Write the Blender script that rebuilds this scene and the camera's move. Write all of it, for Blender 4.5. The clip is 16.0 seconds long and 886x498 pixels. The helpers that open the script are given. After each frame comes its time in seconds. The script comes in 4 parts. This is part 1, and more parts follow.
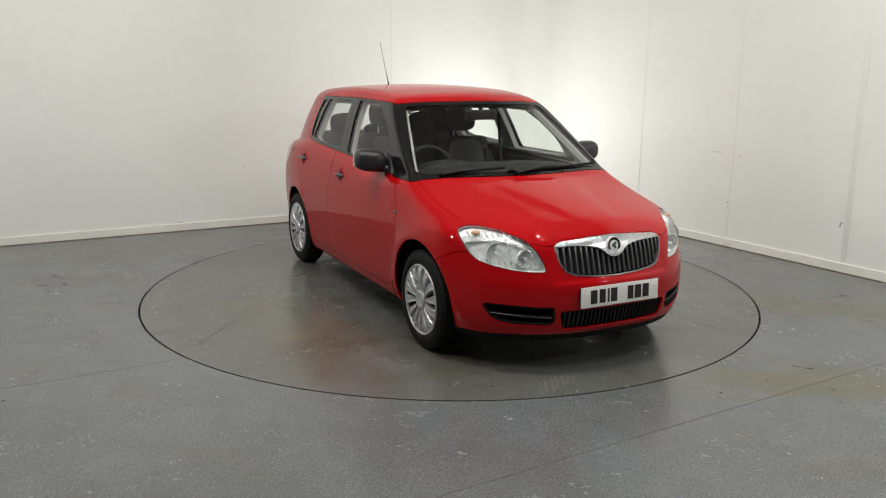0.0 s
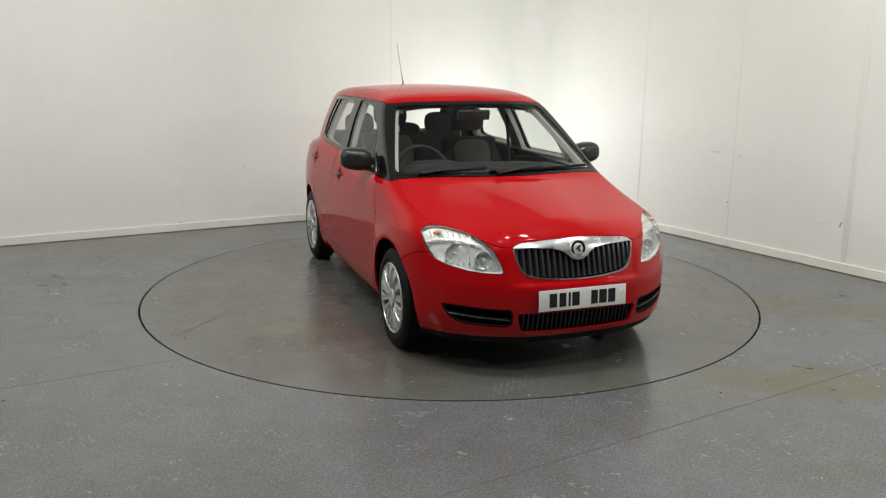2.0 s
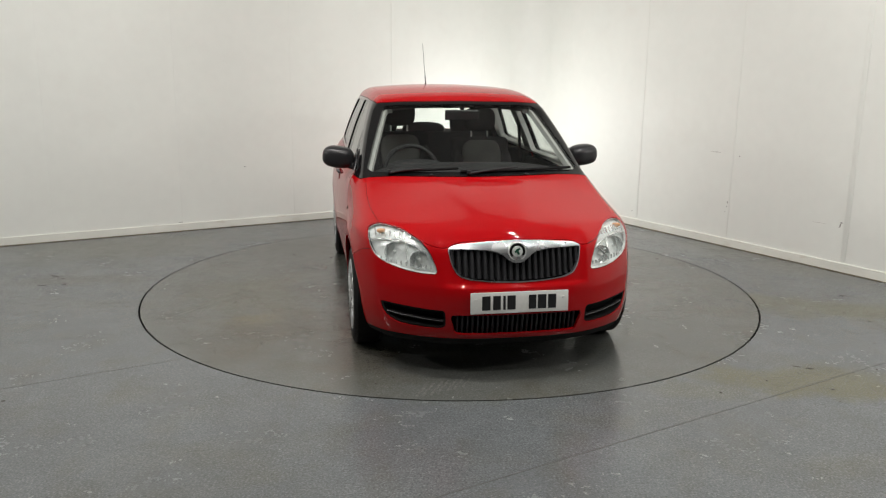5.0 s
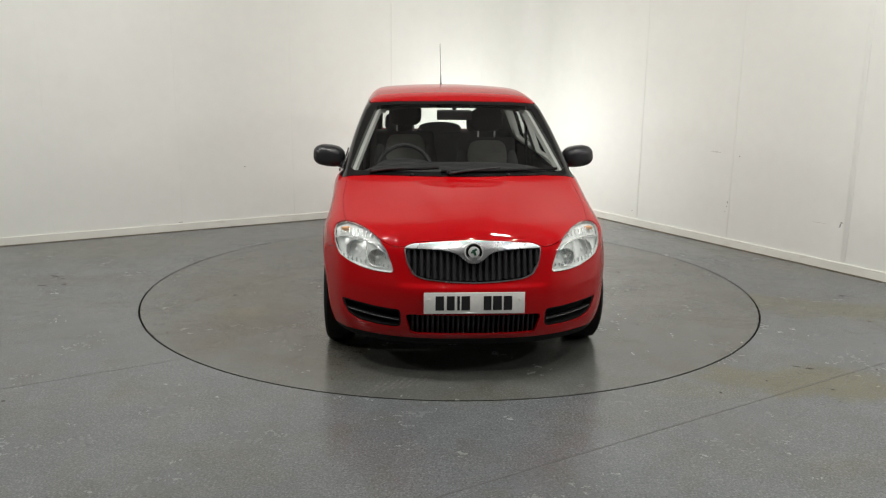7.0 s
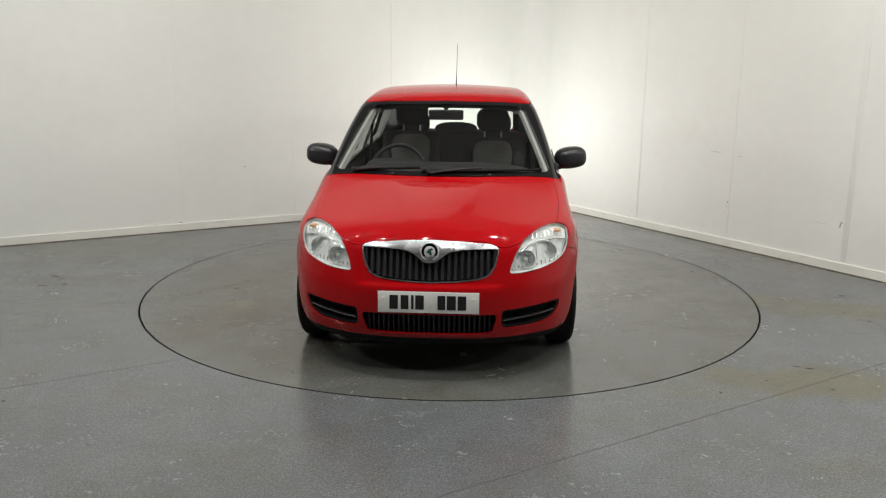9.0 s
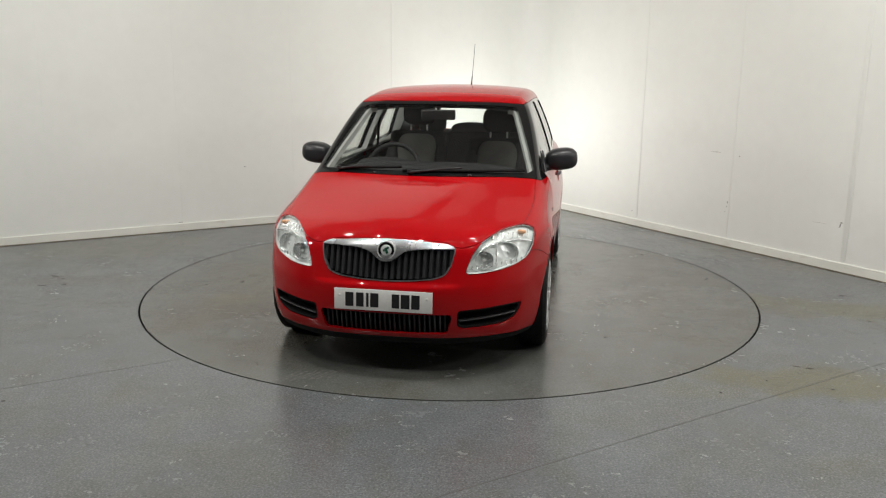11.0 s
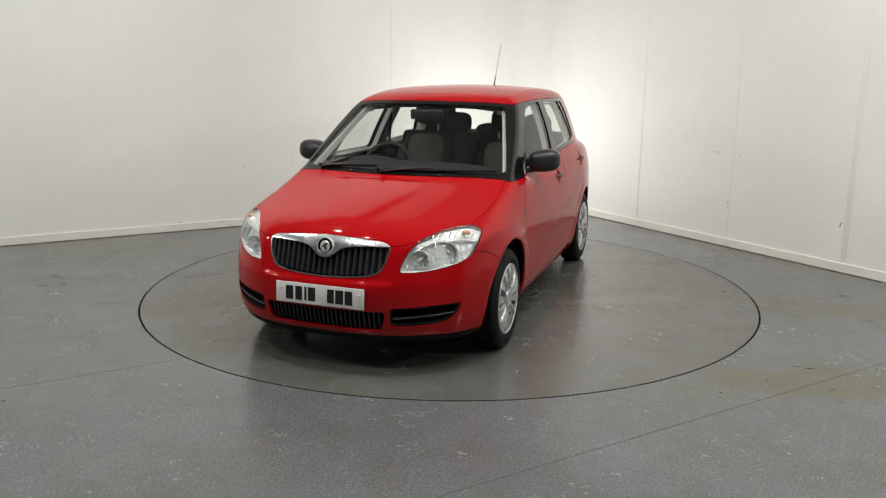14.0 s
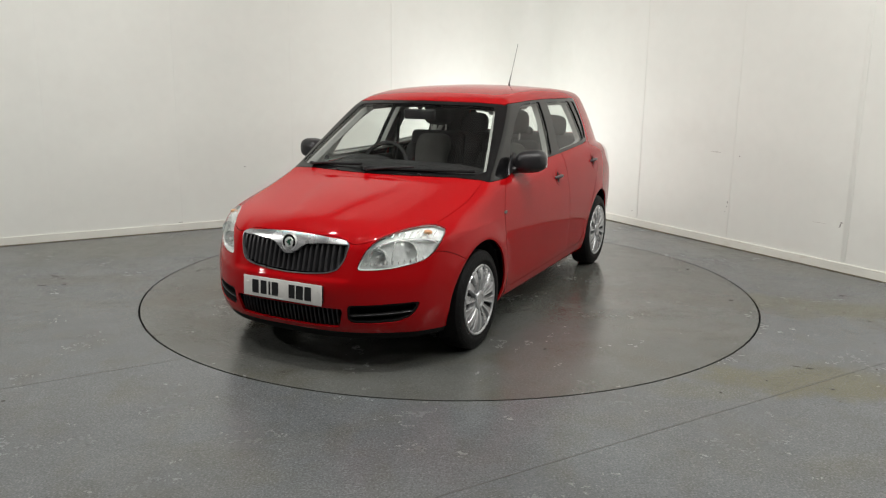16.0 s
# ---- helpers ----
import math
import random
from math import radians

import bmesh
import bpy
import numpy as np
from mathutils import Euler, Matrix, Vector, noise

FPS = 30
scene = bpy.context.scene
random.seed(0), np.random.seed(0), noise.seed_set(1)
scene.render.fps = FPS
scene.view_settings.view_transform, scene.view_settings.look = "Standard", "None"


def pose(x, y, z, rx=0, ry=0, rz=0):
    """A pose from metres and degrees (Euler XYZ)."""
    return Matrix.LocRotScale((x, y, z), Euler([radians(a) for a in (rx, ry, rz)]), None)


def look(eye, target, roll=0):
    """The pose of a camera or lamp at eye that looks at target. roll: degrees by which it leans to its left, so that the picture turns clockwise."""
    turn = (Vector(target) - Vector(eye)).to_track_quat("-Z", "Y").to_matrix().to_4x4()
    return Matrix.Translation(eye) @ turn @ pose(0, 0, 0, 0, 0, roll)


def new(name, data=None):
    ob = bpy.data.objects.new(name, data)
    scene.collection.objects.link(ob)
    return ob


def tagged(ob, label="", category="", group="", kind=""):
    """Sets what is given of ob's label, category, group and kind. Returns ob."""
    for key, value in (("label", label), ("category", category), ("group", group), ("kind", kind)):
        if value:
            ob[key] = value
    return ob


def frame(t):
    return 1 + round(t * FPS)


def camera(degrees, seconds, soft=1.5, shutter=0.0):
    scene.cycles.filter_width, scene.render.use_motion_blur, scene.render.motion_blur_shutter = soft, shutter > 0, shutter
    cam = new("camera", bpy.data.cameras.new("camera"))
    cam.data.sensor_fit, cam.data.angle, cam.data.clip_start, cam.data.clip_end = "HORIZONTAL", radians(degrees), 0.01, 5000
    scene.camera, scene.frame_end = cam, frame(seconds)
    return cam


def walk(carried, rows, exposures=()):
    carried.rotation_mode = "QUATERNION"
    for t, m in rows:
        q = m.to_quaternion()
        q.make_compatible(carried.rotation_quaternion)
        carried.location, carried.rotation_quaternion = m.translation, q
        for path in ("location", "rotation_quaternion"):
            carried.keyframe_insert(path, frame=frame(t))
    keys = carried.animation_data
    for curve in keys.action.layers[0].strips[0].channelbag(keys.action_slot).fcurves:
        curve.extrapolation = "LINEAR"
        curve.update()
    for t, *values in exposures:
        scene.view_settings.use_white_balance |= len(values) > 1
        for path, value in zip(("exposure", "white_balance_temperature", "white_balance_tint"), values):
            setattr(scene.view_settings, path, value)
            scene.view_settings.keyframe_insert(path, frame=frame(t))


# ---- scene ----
cam = camera(58.16, 16.0, soft=1.2)
VIEW = look((0.0, -5.920, 1.581), (-0.0472, -0.0603, 0.2924), 0.54)
walk(cam, [(0.0, VIEW), (16.0, VIEW)])

# ---- light ----
world = bpy.data.worlds.new("world")
world.use_nodes = True
world.node_tree.nodes["Background"].inputs["Color"].default_value = (0.9, 0.92, 1.0, 1)
world.node_tree.nodes["Background"].inputs["Strength"].default_value = 0.02
scene.world = world
scene.view_settings.exposure = 0.0


def area_lamp(name, eye, target, size, power, colour=(1.0, 0.97, 0.935), shape="DISK", size_y=None, spread=180):
    data = bpy.data.lights.new(name, "AREA")
    data.shape, data.size, data.energy, data.color, data.spread = shape, size, power, colour, radians(spread)
    if size_y:
        data.size_y = size_y
    lamp = new(name, data)
    lamp.matrix_world = look(eye, target)
    return lamp


def spot_lamp(name, eye, target, power, angle, colour=(1.0, 0.97, 0.935), radius=0.08):
    data = bpy.data.lights.new(name, "SPOT")
    data.energy, data.spot_size, data.spot_blend, data.color, data.shadow_soft_size = power, radians(angle), 1.0, colour, radius
    lamp = new(name, data)
    lamp.matrix_world = look(eye, target)
    return lamp


CEILING = 4.8
LAMPS = [(-1.7, -2.0), (1.6, -2.0), (-0.55, -2.5), (0.5, -2.5), (-3.9, -1.6), (3.4, -2.6), (-2.4, -3.8), (2.2, -4.2), (0.0, -4.6)]
for lx, ly in LAMPS:
    area_lamp("ceiling_spot_lamp", (lx, ly, CEILING - 0.095), (lx, ly, 0), 0.08, 36)
area_lamp("front_left_soft_lamp", (-4.2, -2.1, 2.5), (0, 0.4, 1.2), 0.26, 29)
area_lamp("front_right_soft_lamp", (4.3, -3.1, 2.6), (0, 0.4, 1.2), 0.26, 29)
# Unseen spot added to spread the glow up the corner walls.
spot_lamp("corner_fill_spot", (-0.3, 0.3, 4.4), (0.80, 4.0, 1.9), 110, 95, (1.0, 0.985, 0.96), 0.12)
behind = bpy.data.lights.new("background_lamp", "POINT")
behind.energy, behind.color, behind.shadow_soft_size = 33, (1.0, 1.0, 0.99), 0.06
new("background_lamp", behind).location = (0.50, 2.78, 0.92)
# Two unseen fill lights, added to brighten the upper walls.
area_lamp("wall_fill_light", (-2.2, -1.3, 4.4), (-2.2, 2.2, 1.9), 0.3, 32)
area_lamp("wall_fill_light", (1.2, -1.3, 4.4), (3.0, 0.9, 1.9), 0.3, 36)


# ---- materials ----
def material(name, colour, rough=0.5, metal=0.0, coat=0.0, coat_rough=0.03, spec=0.5):
    m = bpy.data.materials.new(name)
    m.use_nodes = True
    b = m.node_tree.nodes["Principled BSDF"]
    b.inputs["Base Color"].default_value = (*colour, 1)
    b.inputs["Roughness"].default_value, b.inputs["Metallic"].default_value = rough, metal
    b.inputs["Coat Weight"].default_value, b.inputs["Coat Roughness"].default_value = coat, coat_rough
    b.inputs["Specular IOR Level"].default_value = spec
    return m


def node(m, kind, **values):
    n = m.node_tree.nodes.new(kind)
    for k, v in values.items():
        n.inputs[k.replace("_", " ")].default_value = v
    return n


def wire(m, a, out, b, into):
    m.node_tree.links.new(a.outputs[out], b.inputs[into])


def grain(m, scale, spread, detail=4.0, into="Base Color", stretch=(1, 1, 1)):
    """Varies what already feeds an input by noise: colour or value times 1 - spread .. 1 + spread."""
    b = m.node_tree.nodes["Principled BSDF"]
    co = node(m, "ShaderNodeTexCoord")
    mp = node(m, "ShaderNodeMapping")
    mp.inputs["Scale"].default_value = stretch
    nz = node(m, "ShaderNodeTexNoise", Scale=scale, Detail=detail)
    rng = node(m, "ShaderNodeMapRange")
    for k, v in (("From Min", 0.3), ("From Max", 0.7), ("To Min", 1 - spread), ("To Max", 1 + spread)):
        rng.inputs[k].default_value = v
    wire(m, co, "Object", mp, "Vector"), wire(m, mp, "Vector", nz, "Vector"), wire(m, nz, "Fac", rng, "Value")
    old = b.inputs[into].links[0].from_socket if b.inputs[into].links else None
    if into == "Base Color":
        mul = node(m, "ShaderNodeVectorMath")
        mul.operation = "MULTIPLY"
        if old:
            m.node_tree.links.new(old, mul.inputs[0])
        else:
            mul.inputs[0].default_value = b.inputs[into].default_value[:3]
        wire(m, rng, "Result", mul, 1)
        m.node_tree.links.new(mul.outputs[0], b.inputs[into])
    else:
        mul = node(m, "ShaderNodeMath")
        mul.operation = "MULTIPLY"
        if old:
            m.node_tree.links.new(old, mul.inputs[0])
        else:
            mul.inputs[0].default_value = b.inputs[into].default_value
        wire(m, rng, "Result", mul, 1)
        m.node_tree.links.new(mul.outputs[0], b.inputs[into])
    return m


def bumps(m, scale, depth, detail=3.0, kind="ShaderNodeTexNoise", into="Normal"):
    b = m.node_tree.nodes["Principled BSDF"]
    co, tx, bp = node(m, "ShaderNodeTexCoord"), node(m, kind, Scale=scale), node(m, "ShaderNodeBump", Distance=depth)
    if kind == "ShaderNodeTexNoise":
        tx.inputs["Detail"].default_value = detail
    bp.inputs["Strength"].default_value = 1.0
    wire(m, co, "Object", tx, "Vector"), wire(m, tx, 0, bp, "Height")
    if b.inputs[into].links:
        m.node_tree.links.new(b.inputs[into].links[0].from_socket, bp.inputs["Normal"])
    wire(m, bp, "Normal", b, into)
    return m


def blotch(m, scale, low, high, colour, amount, detail=6.0, stretch=(1, 1, 1), offset=(0, 0, 0)):
    """Stains of another colour where a noise is high."""
    b = m.node_tree.nodes["Principled BSDF"]
    co, mp, nz, rng, mix = (node(m, k) for k in ("ShaderNodeTexCoord", "ShaderNodeMapping", "ShaderNodeTexNoise", "ShaderNodeMapRange", "ShaderNodeMix"))
    mp.inputs["Scale"].default_value, mp.inputs["Location"].default_value = stretch, offset
    nz.inputs["Scale"].default_value, nz.inputs["Detail"].default_value = scale, detail
    for k, v in (("From Min", low), ("From Max", high), ("To Min", 0.0), ("To Max", amount)):
        rng.inputs[k].default_value = v
    mix.data_type = "RGBA"
    wire(m, co, "Object", mp, "Vector"), wire(m, mp, "Vector", nz, "Vector"), wire(m, nz, "Fac", rng, "Value"), wire(m, rng, "Result", mix, "Factor")
    if b.inputs["Base Color"].links:
        m.node_tree.links.new(b.inputs["Base Color"].links[0].from_socket, mix.inputs[6])
    else:
        mix.inputs[6].default_value = b.inputs["Base Color"].default_value
    mix.inputs[7].default_value = (*colour, 1)
    m.node_tree.links.new(mix.outputs[2], b.inputs["Base Color"])
    return m


def pane(name, tint, base=0.06, gloss_rough=0.0):
    """A thin clear sheet: what lies behind shows through, and it mirrors more at a glance."""
    m = bpy.data.materials.new(name)
    m.use_nodes = True
    t = m.node_tree
    t.nodes.remove(t.nodes["Principled BSDF"])
    clear, gloss, mix, fr = node(m, "ShaderNodeBsdfTransparent"), node(m, "ShaderNodeBsdfGlossy"), node(m, "ShaderNodeMixShader"), node(m, "ShaderNodeLayerWeight")
    power, scale = node(m, "ShaderNodeMath"), node(m, "ShaderNodeMath")
    power.operation, scale.operation = "POWER", "MULTIPLY_ADD"
    power.inputs[1].default_value, scale.inputs[1].default_value, scale.inputs[2].default_value = 5.0, 1 - base, base
    clear.inputs["Color"].default_value = (*tint, 1)
    gloss.inputs["Roughness"].default_value, fr.inputs["Blend"].default_value = gloss_rough, 0.5
    wire(m, fr, "Facing", power, 0), wire(m, power, 0, scale, 0), wire(m, scale, 0, mix, "Fac"), wire(m, clear, 0, mix, 1), wire(m, gloss, 0, mix, 2)
    t.links.new(mix.outputs[0], t.nodes["Material Output"].inputs["Surface"])
    return m


def glow(name, colour, strength):
    m = material(name, colour)
    b = m.node_tree.nodes["Principled BSDF"]
    b.inputs["Emission Color"].default_value, b.inputs["Emission Strength"].default_value = (*colour, 1), strength
    return m


RED = bumps(grain(material("red_paint", (0.35, 0.003, 0.005), 0.55, coat=0.72, coat_rough=0.04, spec=0.0), 3.0, 0.04), 90, 0.000012)
BLACK_GLOSS = grain(material("black_gloss_trim", (0.006, 0.006, 0.0065), 0.09), 20, 0.2, into="Roughness")
BLACK_PLASTIC = bumps(grain(material("black_grained_plastic", (0.018, 0.018, 0.0195), 0.34, spec=0.45), 14, 0.25), 600, 0.0003)
DARK = grain(material("dark_underside", (0.007, 0.007, 0.007), 0.8, spec=0.2), 8, 0.4)
RUBBER = bumps(grain(grain(material("tyre_rubber", (0.006, 0.006, 0.0063), 0.6, spec=0.15), 9, 0.3), 60, 0.2, into="Roughness"), 300, 0.0004)
SILVER = grain(grain(material("silver_wheel_paint", (0.50, 0.51, 0.52), 0.30, 0.55, coat=0.4), 25, 0.06), 7, 0.25, into="Roughness")
CHROME = grain(material("satin_chrome", (0.44, 0.45, 0.455), 0.27, 0.9), 12, 0.3, into="Roughness")
SATIN = grain(material("grey_satin_trim", (0.34, 0.35, 0.36), 0.3, 0.9), 12, 0.3, into="Roughness")
BADGE = grain(material("badge_enamel", (0.02, 0.07, 0.045), 0.25, coat=1.0), 30, 0.2)
BADGE_RIM = grain(material("badge_rim", (0.70, 0.71, 0.70), 0.3, 0.4), 30, 0.1)
SLAT = bumps(grain(material("dark_grey_slat", (0.023, 0.023, 0.025), 0.32), 14, 0.2), 600, 0.0002)
GREY_PLASTIC = grain(material("grey_plastic", (0.07, 0.07, 0.075), 0.4), 30, 0.15)
PLATE = grain(grain(material("plate_white", (0.74, 0.74, 0.70), 0.35, coat=0.6), 7, 0.05), 60, 0.03)
INK = grain(material("plate_black", (0.012, 0.012, 0.013), 0.4), 40, 0.2)
CLEAR = pane("window_glass", (0.90, 0.93, 0.91), 0.05)
LENS = pane("lamp_lens", (0.95, 0.96, 0.96), 0.05)
REFLECTOR = bumps(grain(material("lamp_reflector", (0.86, 0.88, 0.87), 0.27, 0.75), 40, 0.04), 60, 0.004, kind="ShaderNodeTexVoronoi")
LAMP_GREY = bumps(grain(material("lamp_bezel", (0.80, 0.83, 0.81), 0.24, 0.2), 40, 0.1), 30, 0.004, kind="ShaderNodeTexVoronoi")
AMBER = grain(material("amber_bulb", (0.62, 0.33, 0.17), 0.2, coat=1.0), 50, 0.1)
FABRIC = bumps(grain(grain(material("dark_seat_cloth", (0.050, 0.048, 0.050), 0.95), 260, 0.5), 8, 0.2), 500, 0.0006)
FABRIC_GREY = bumps(grain(grain(material("grey_seat_cloth", (0.17, 0.165, 0.158), 0.95), 260, 0.35), 8, 0.15), 500, 0.0006)
DASH = bumps(grain(material("dark_dashboard", (0.011, 0.011, 0.012), 0.7), 10, 0.2), 420, 0.0005)
TRIM_GREY = bumps(grain(material("grey_interior_trim", (0.11, 0.11, 0.105), 0.75), 9, 0.08), 300, 0.0003)
# Pale trim, with the glow from behind it put into the colour.
PILLAR_GREY = bumps(grain(material("pale_pillar_trim", (0.46, 0.46, 0.44), 0.7), 9, 0.08), 300, 0.0003)
TAIL_RED = grain(material("tail_light_red", (0.16, 0.004, 0.006), 0.12, coat=1.0), 20, 0.15)
MIRROR = material("mirror", (0.8, 0.82, 0.82), 0.02, 1.0)
STEEL = grain(material("steel", (0.5, 0.5, 0.5), 0.3, 1.0), 30, 0.2)

WALL = material("wall_paint", (0.785, 0.80, 0.755), 0.55)
grain(WALL, 0.7, 0.035), grain(WALL, 9.0, 0.012)
blotch(WALL, 1.6, 0.60, 0.80, (0.66, 0.64, 0.58), 0.22, offset=(3, 1, 2))
bumps(WALL, 1.1, 0.006), bumps(WALL, 160, 0.0004)
SKIRT = blotch(grain(material("skirting_paint", (0.76, 0.768, 0.705), 0.5), 2.5, 0.05), 6, 0.58, 0.78, (0.50, 0.45, 0.34), 0.45, stretch=(1, 1, 5))
GRIME = blotch(grain(material("brown_grime", (0.16, 0.13, 0.08), 0.7), 4, 0.4), 3, 0.5, 0.7, (0.06, 0.05, 0.035), 0.8)
SCUFF = grain(material("scuff", (0.34, 0.33, 0.31), 0.7), 60, 0.4)
RUB = grain(material("pale_rub", (0.62, 0.62, 0.58), 0.7), 60, 0.15)
CEIL = grain(material("ceiling_paint", (0.35, 0.35, 0.34), 0.8), 1.2, 0.06)
BACK_WALL = grain(material("dark_back_wall", (0.17, 0.17, 0.17), 0.7), 0.8, 0.2)
GLOW = glow("lamp_glow", (1.0, 0.96, 0.88), 30.0)


def patch(m, x, y, long, short, turn, colour, amount, ragged=0.55, scale=2.2):
    """One stain of a given place and size, with a ragged, cloudy edge."""
    b = m.node_tree.nodes["Principled BSDF"]
    co, mp, dist, nz, add, rng, mix = (node(m, k) for k in ("ShaderNodeTexCoord", "ShaderNodeMapping", "ShaderNodeVectorMath", "ShaderNodeTexNoise", "ShaderNodeMath", "ShaderNodeMapRange", "ShaderNodeMix"))
    mp.vector_type = "TEXTURE"
    mp.inputs["Location"].default_value, mp.inputs["Rotation"].default_value, mp.inputs["Scale"].default_value = (x, y, 0), (0, 0, radians(turn)), (long, short, 1)
    dist.operation, add.operation = "LENGTH", "MULTIPLY_ADD"
    nz.inputs["Scale"].default_value, nz.inputs["Detail"].default_value, nz.inputs["Roughness"].default_value = scale, 7.0, 0.62
    add.inputs[1].default_value = ragged * 4
    for k, v in (("From Min", 1.0 + ragged * 2), ("From Max", 0.25 + ragged * 2), ("To Min", 0.0), ("To Max", amount)):
        rng.inputs[k].default_value = v
    rng.interpolation_type = "SMOOTHSTEP"
    mix.data_type = "RGBA"
    wire(m, co, "Object", mp, "Vector"), wire(m, mp, "Vector", dist, 0), wire(m, co, "Object", nz, "Vector")
    wire(m, nz, "Fac", add, 0), wire(m, dist, "Value", add, 2), wire(m, add, 0, rng, "Value"), wire(m, rng, "Result", mix, "Factor")
    m.node_tree.links.new(b.inputs["Base Color"].links[0].from_socket, mix.inputs[6])
    mix.inputs[7].default_value = (*colour, 1)
    m.node_tree.links.new(mix.outputs[2], b.inputs["Base Color"])
    return m


def vinyl(name, base, tint, stain, stains, speck=1.0):
    """Speckled safety flooring with scuffs and brown tyre dirt; stains: rows for patch()."""
    m = material(name, base, 0.21, spec=0.5)
    blotch(m, 0.55, 0.42, 0.66, tint, 0.8, offset=(1.3, 4.2, 0))
    blotch(m, 1.1, 0.52, 0.74, stain, 0.6, stretch=(1, 1.9, 1), offset=(6, 2, 0))
    blotch(m, 2.7, 0.50, 0.72, stain, 0.6, detail=9.0, stretch=(1.5, 1, 1), offset=(2, 9, 0))
    for row in stains:
        patch(m, *row)
    blotch(m, 115, 0.48, 0.74, (0.28, 0.295, 0.31), 0.36 * speck, detail=1.0, offset=(1.7, 3.1, 0.61))
    blotch(m, 95, 0.48, 0.72, (0.035, 0.037, 0.038), 0.44 * speck, detail=1.0, offset=(5.31, 5.47, 0.43))
    grain(m, 0.9, 0.08), grain(m, 6.0, 0.07, detail=8.0), grain(m, 48, 0.07, detail=2.0)
    grain(m, 2.4, 0.28, into="Roughness"), grain(m, 12, 0.16, into="Roughness"), grain(m, 45, 0.12, into="Roughness")
    bumps(m, 260, 0.00025), bumps(m, 3.0, 0.0012)
    return m


OLIVE, BROWN, SILT = (0.101, 0.097, 0.057), (0.074, 0.060, 0.040), (0.15, 0.152, 0.142)
FLOOR = vinyl("speckled_vinyl", (0.103, 0.111, 0.114), (0.115, 0.126, 0.132), (0.098, 0.098, 0.082),
              [(2.75, -0.55, 1.15, 0.38, -14, OLIVE, 0.95), (1.95, -1.92, 0.95, 0.28, -16, OLIVE, 1.0), (2.9, -1.95, 1.3, 0.34, -6, OLIVE, 0.8), (1.30, -2.05, 0.35, 0.16, -20, OLIVE, 0.4),
               (-2.9, 0.02, 0.75, 0.22, 12, BROWN, 0.45), (-3.1, 1.1, 1.3, 0.7, 25, OLIVE, 0.40), (0.6, 3.1, 1.6, 0.7, 0, OLIVE, 0.35), (2.9, 0.9, 1.2, 0.5, -50, OLIVE, 0.25), (-2.35, -2.5, 0.30, 0.9, 10, BROWN, 0.35)])
TABLE = vinyl("turntable_vinyl", (0.100, 0.104, 0.096), (0.090, 0.093, 0.082), (0.076, 0.072, 0.053),
              [(-1.30, -1.0, 0.75, 0.60, 30, BROWN, 0.62), (-1.45, -0.1, 0.55, 0.9, 0, OLIVE, 0.45), (-0.9, -1.45, 0.6, 0.35, -30, BROWN, 0.45), (-1.45, -0.68, 0.22, 0.16, 20, (0.135, 0.118, 0.072), 0.6, 0.55, 5.0),
               (0.2, 0.4, 1.3, 1.1, 0, BROWN, 0.35), (1.25, 0.05, 0.40, 0.14, 35, SILT, 0.40, 0.55, 5.0), (1.02, 0.45, 0.25, 0.10, 10, BROWN, 0.45), (-1.05, -1.25, 0.22, 0.32, 10, SILT, 0.35, 0.6, 7.0)], 0.5)
JOINT = grain(material("vinyl_joint", (0.074, 0.074, 0.070), 0.4), 3.0, 0.3)
PIT = grain(material("pit", (0.012, 0.012, 0.012), 0.9), 5, 0.3)


# ---- meshes ----
def mesh_of(name, bm, mat, smooth=False):
    me = bpy.data.meshes.new(name)
    bmesh.ops.recalc_face_normals(bm, faces=bm.faces)
    bm.to_mesh(me)
    bm.free()
    me.materials.append(mat)
    if smooth:
        me.polygons.foreach_set("use_smooth", [True] * len(me.polygons))
        me.set_sharp_from_angle(angle=radians(35))
    return me


def part(name, bm, mat, parent, label="", at=None, smooth=True):
    ob = new(name, mesh_of(name, bm, mat, smooth))
    ob.parent = parent
    if at is not None:
        ob.matrix_basis = at
    return tagged(ob, label)


def block(size, at=None, bevel=0.0, segments=2, bm=None):
    bm = bm or bmesh.new()
    made = bmesh.ops.create_cube(bm, size=1, matrix=(at or Matrix()) @ Matrix.Diagonal((*size, 1)))
    if bevel:
        edges = list({e for v in made["verts"] for e in v.link_edges})
        bmesh.ops.bevel(bm, geom=edges, offset=bevel, segments=segments, affect="EDGES", profile=0.6)
    return bm


def lathe(profile, segments=48, bm=None, at=None):
    """Turns a profile of (radius, height) round the z axis."""
    bm = bm or bmesh.new()
    at = at or Matrix()
    rings = []
    for r, h in profile:
        if r < 1e-6:
            rings.append([bm.verts.new(at @ Vector((0, 0, h)))])
        else:
            rings.append([bm.verts.new(at @ Vector((r * math.cos(2 * math.pi * k / segments), r * math.sin(2 * math.pi * k / segments), h))) for k in range(segments)])
    for a, b in zip(rings, rings[1:]):
        for k in range(segments):
            n = (k + 1) % segments
            quad = [a[k % len(a)], a[n % len(a)], b[n % len(b)], b[k % len(b)]]
            quad = list(dict.fromkeys(quad))
            if len(quad) > 2:
                bm.faces.new(quad)
    return bm


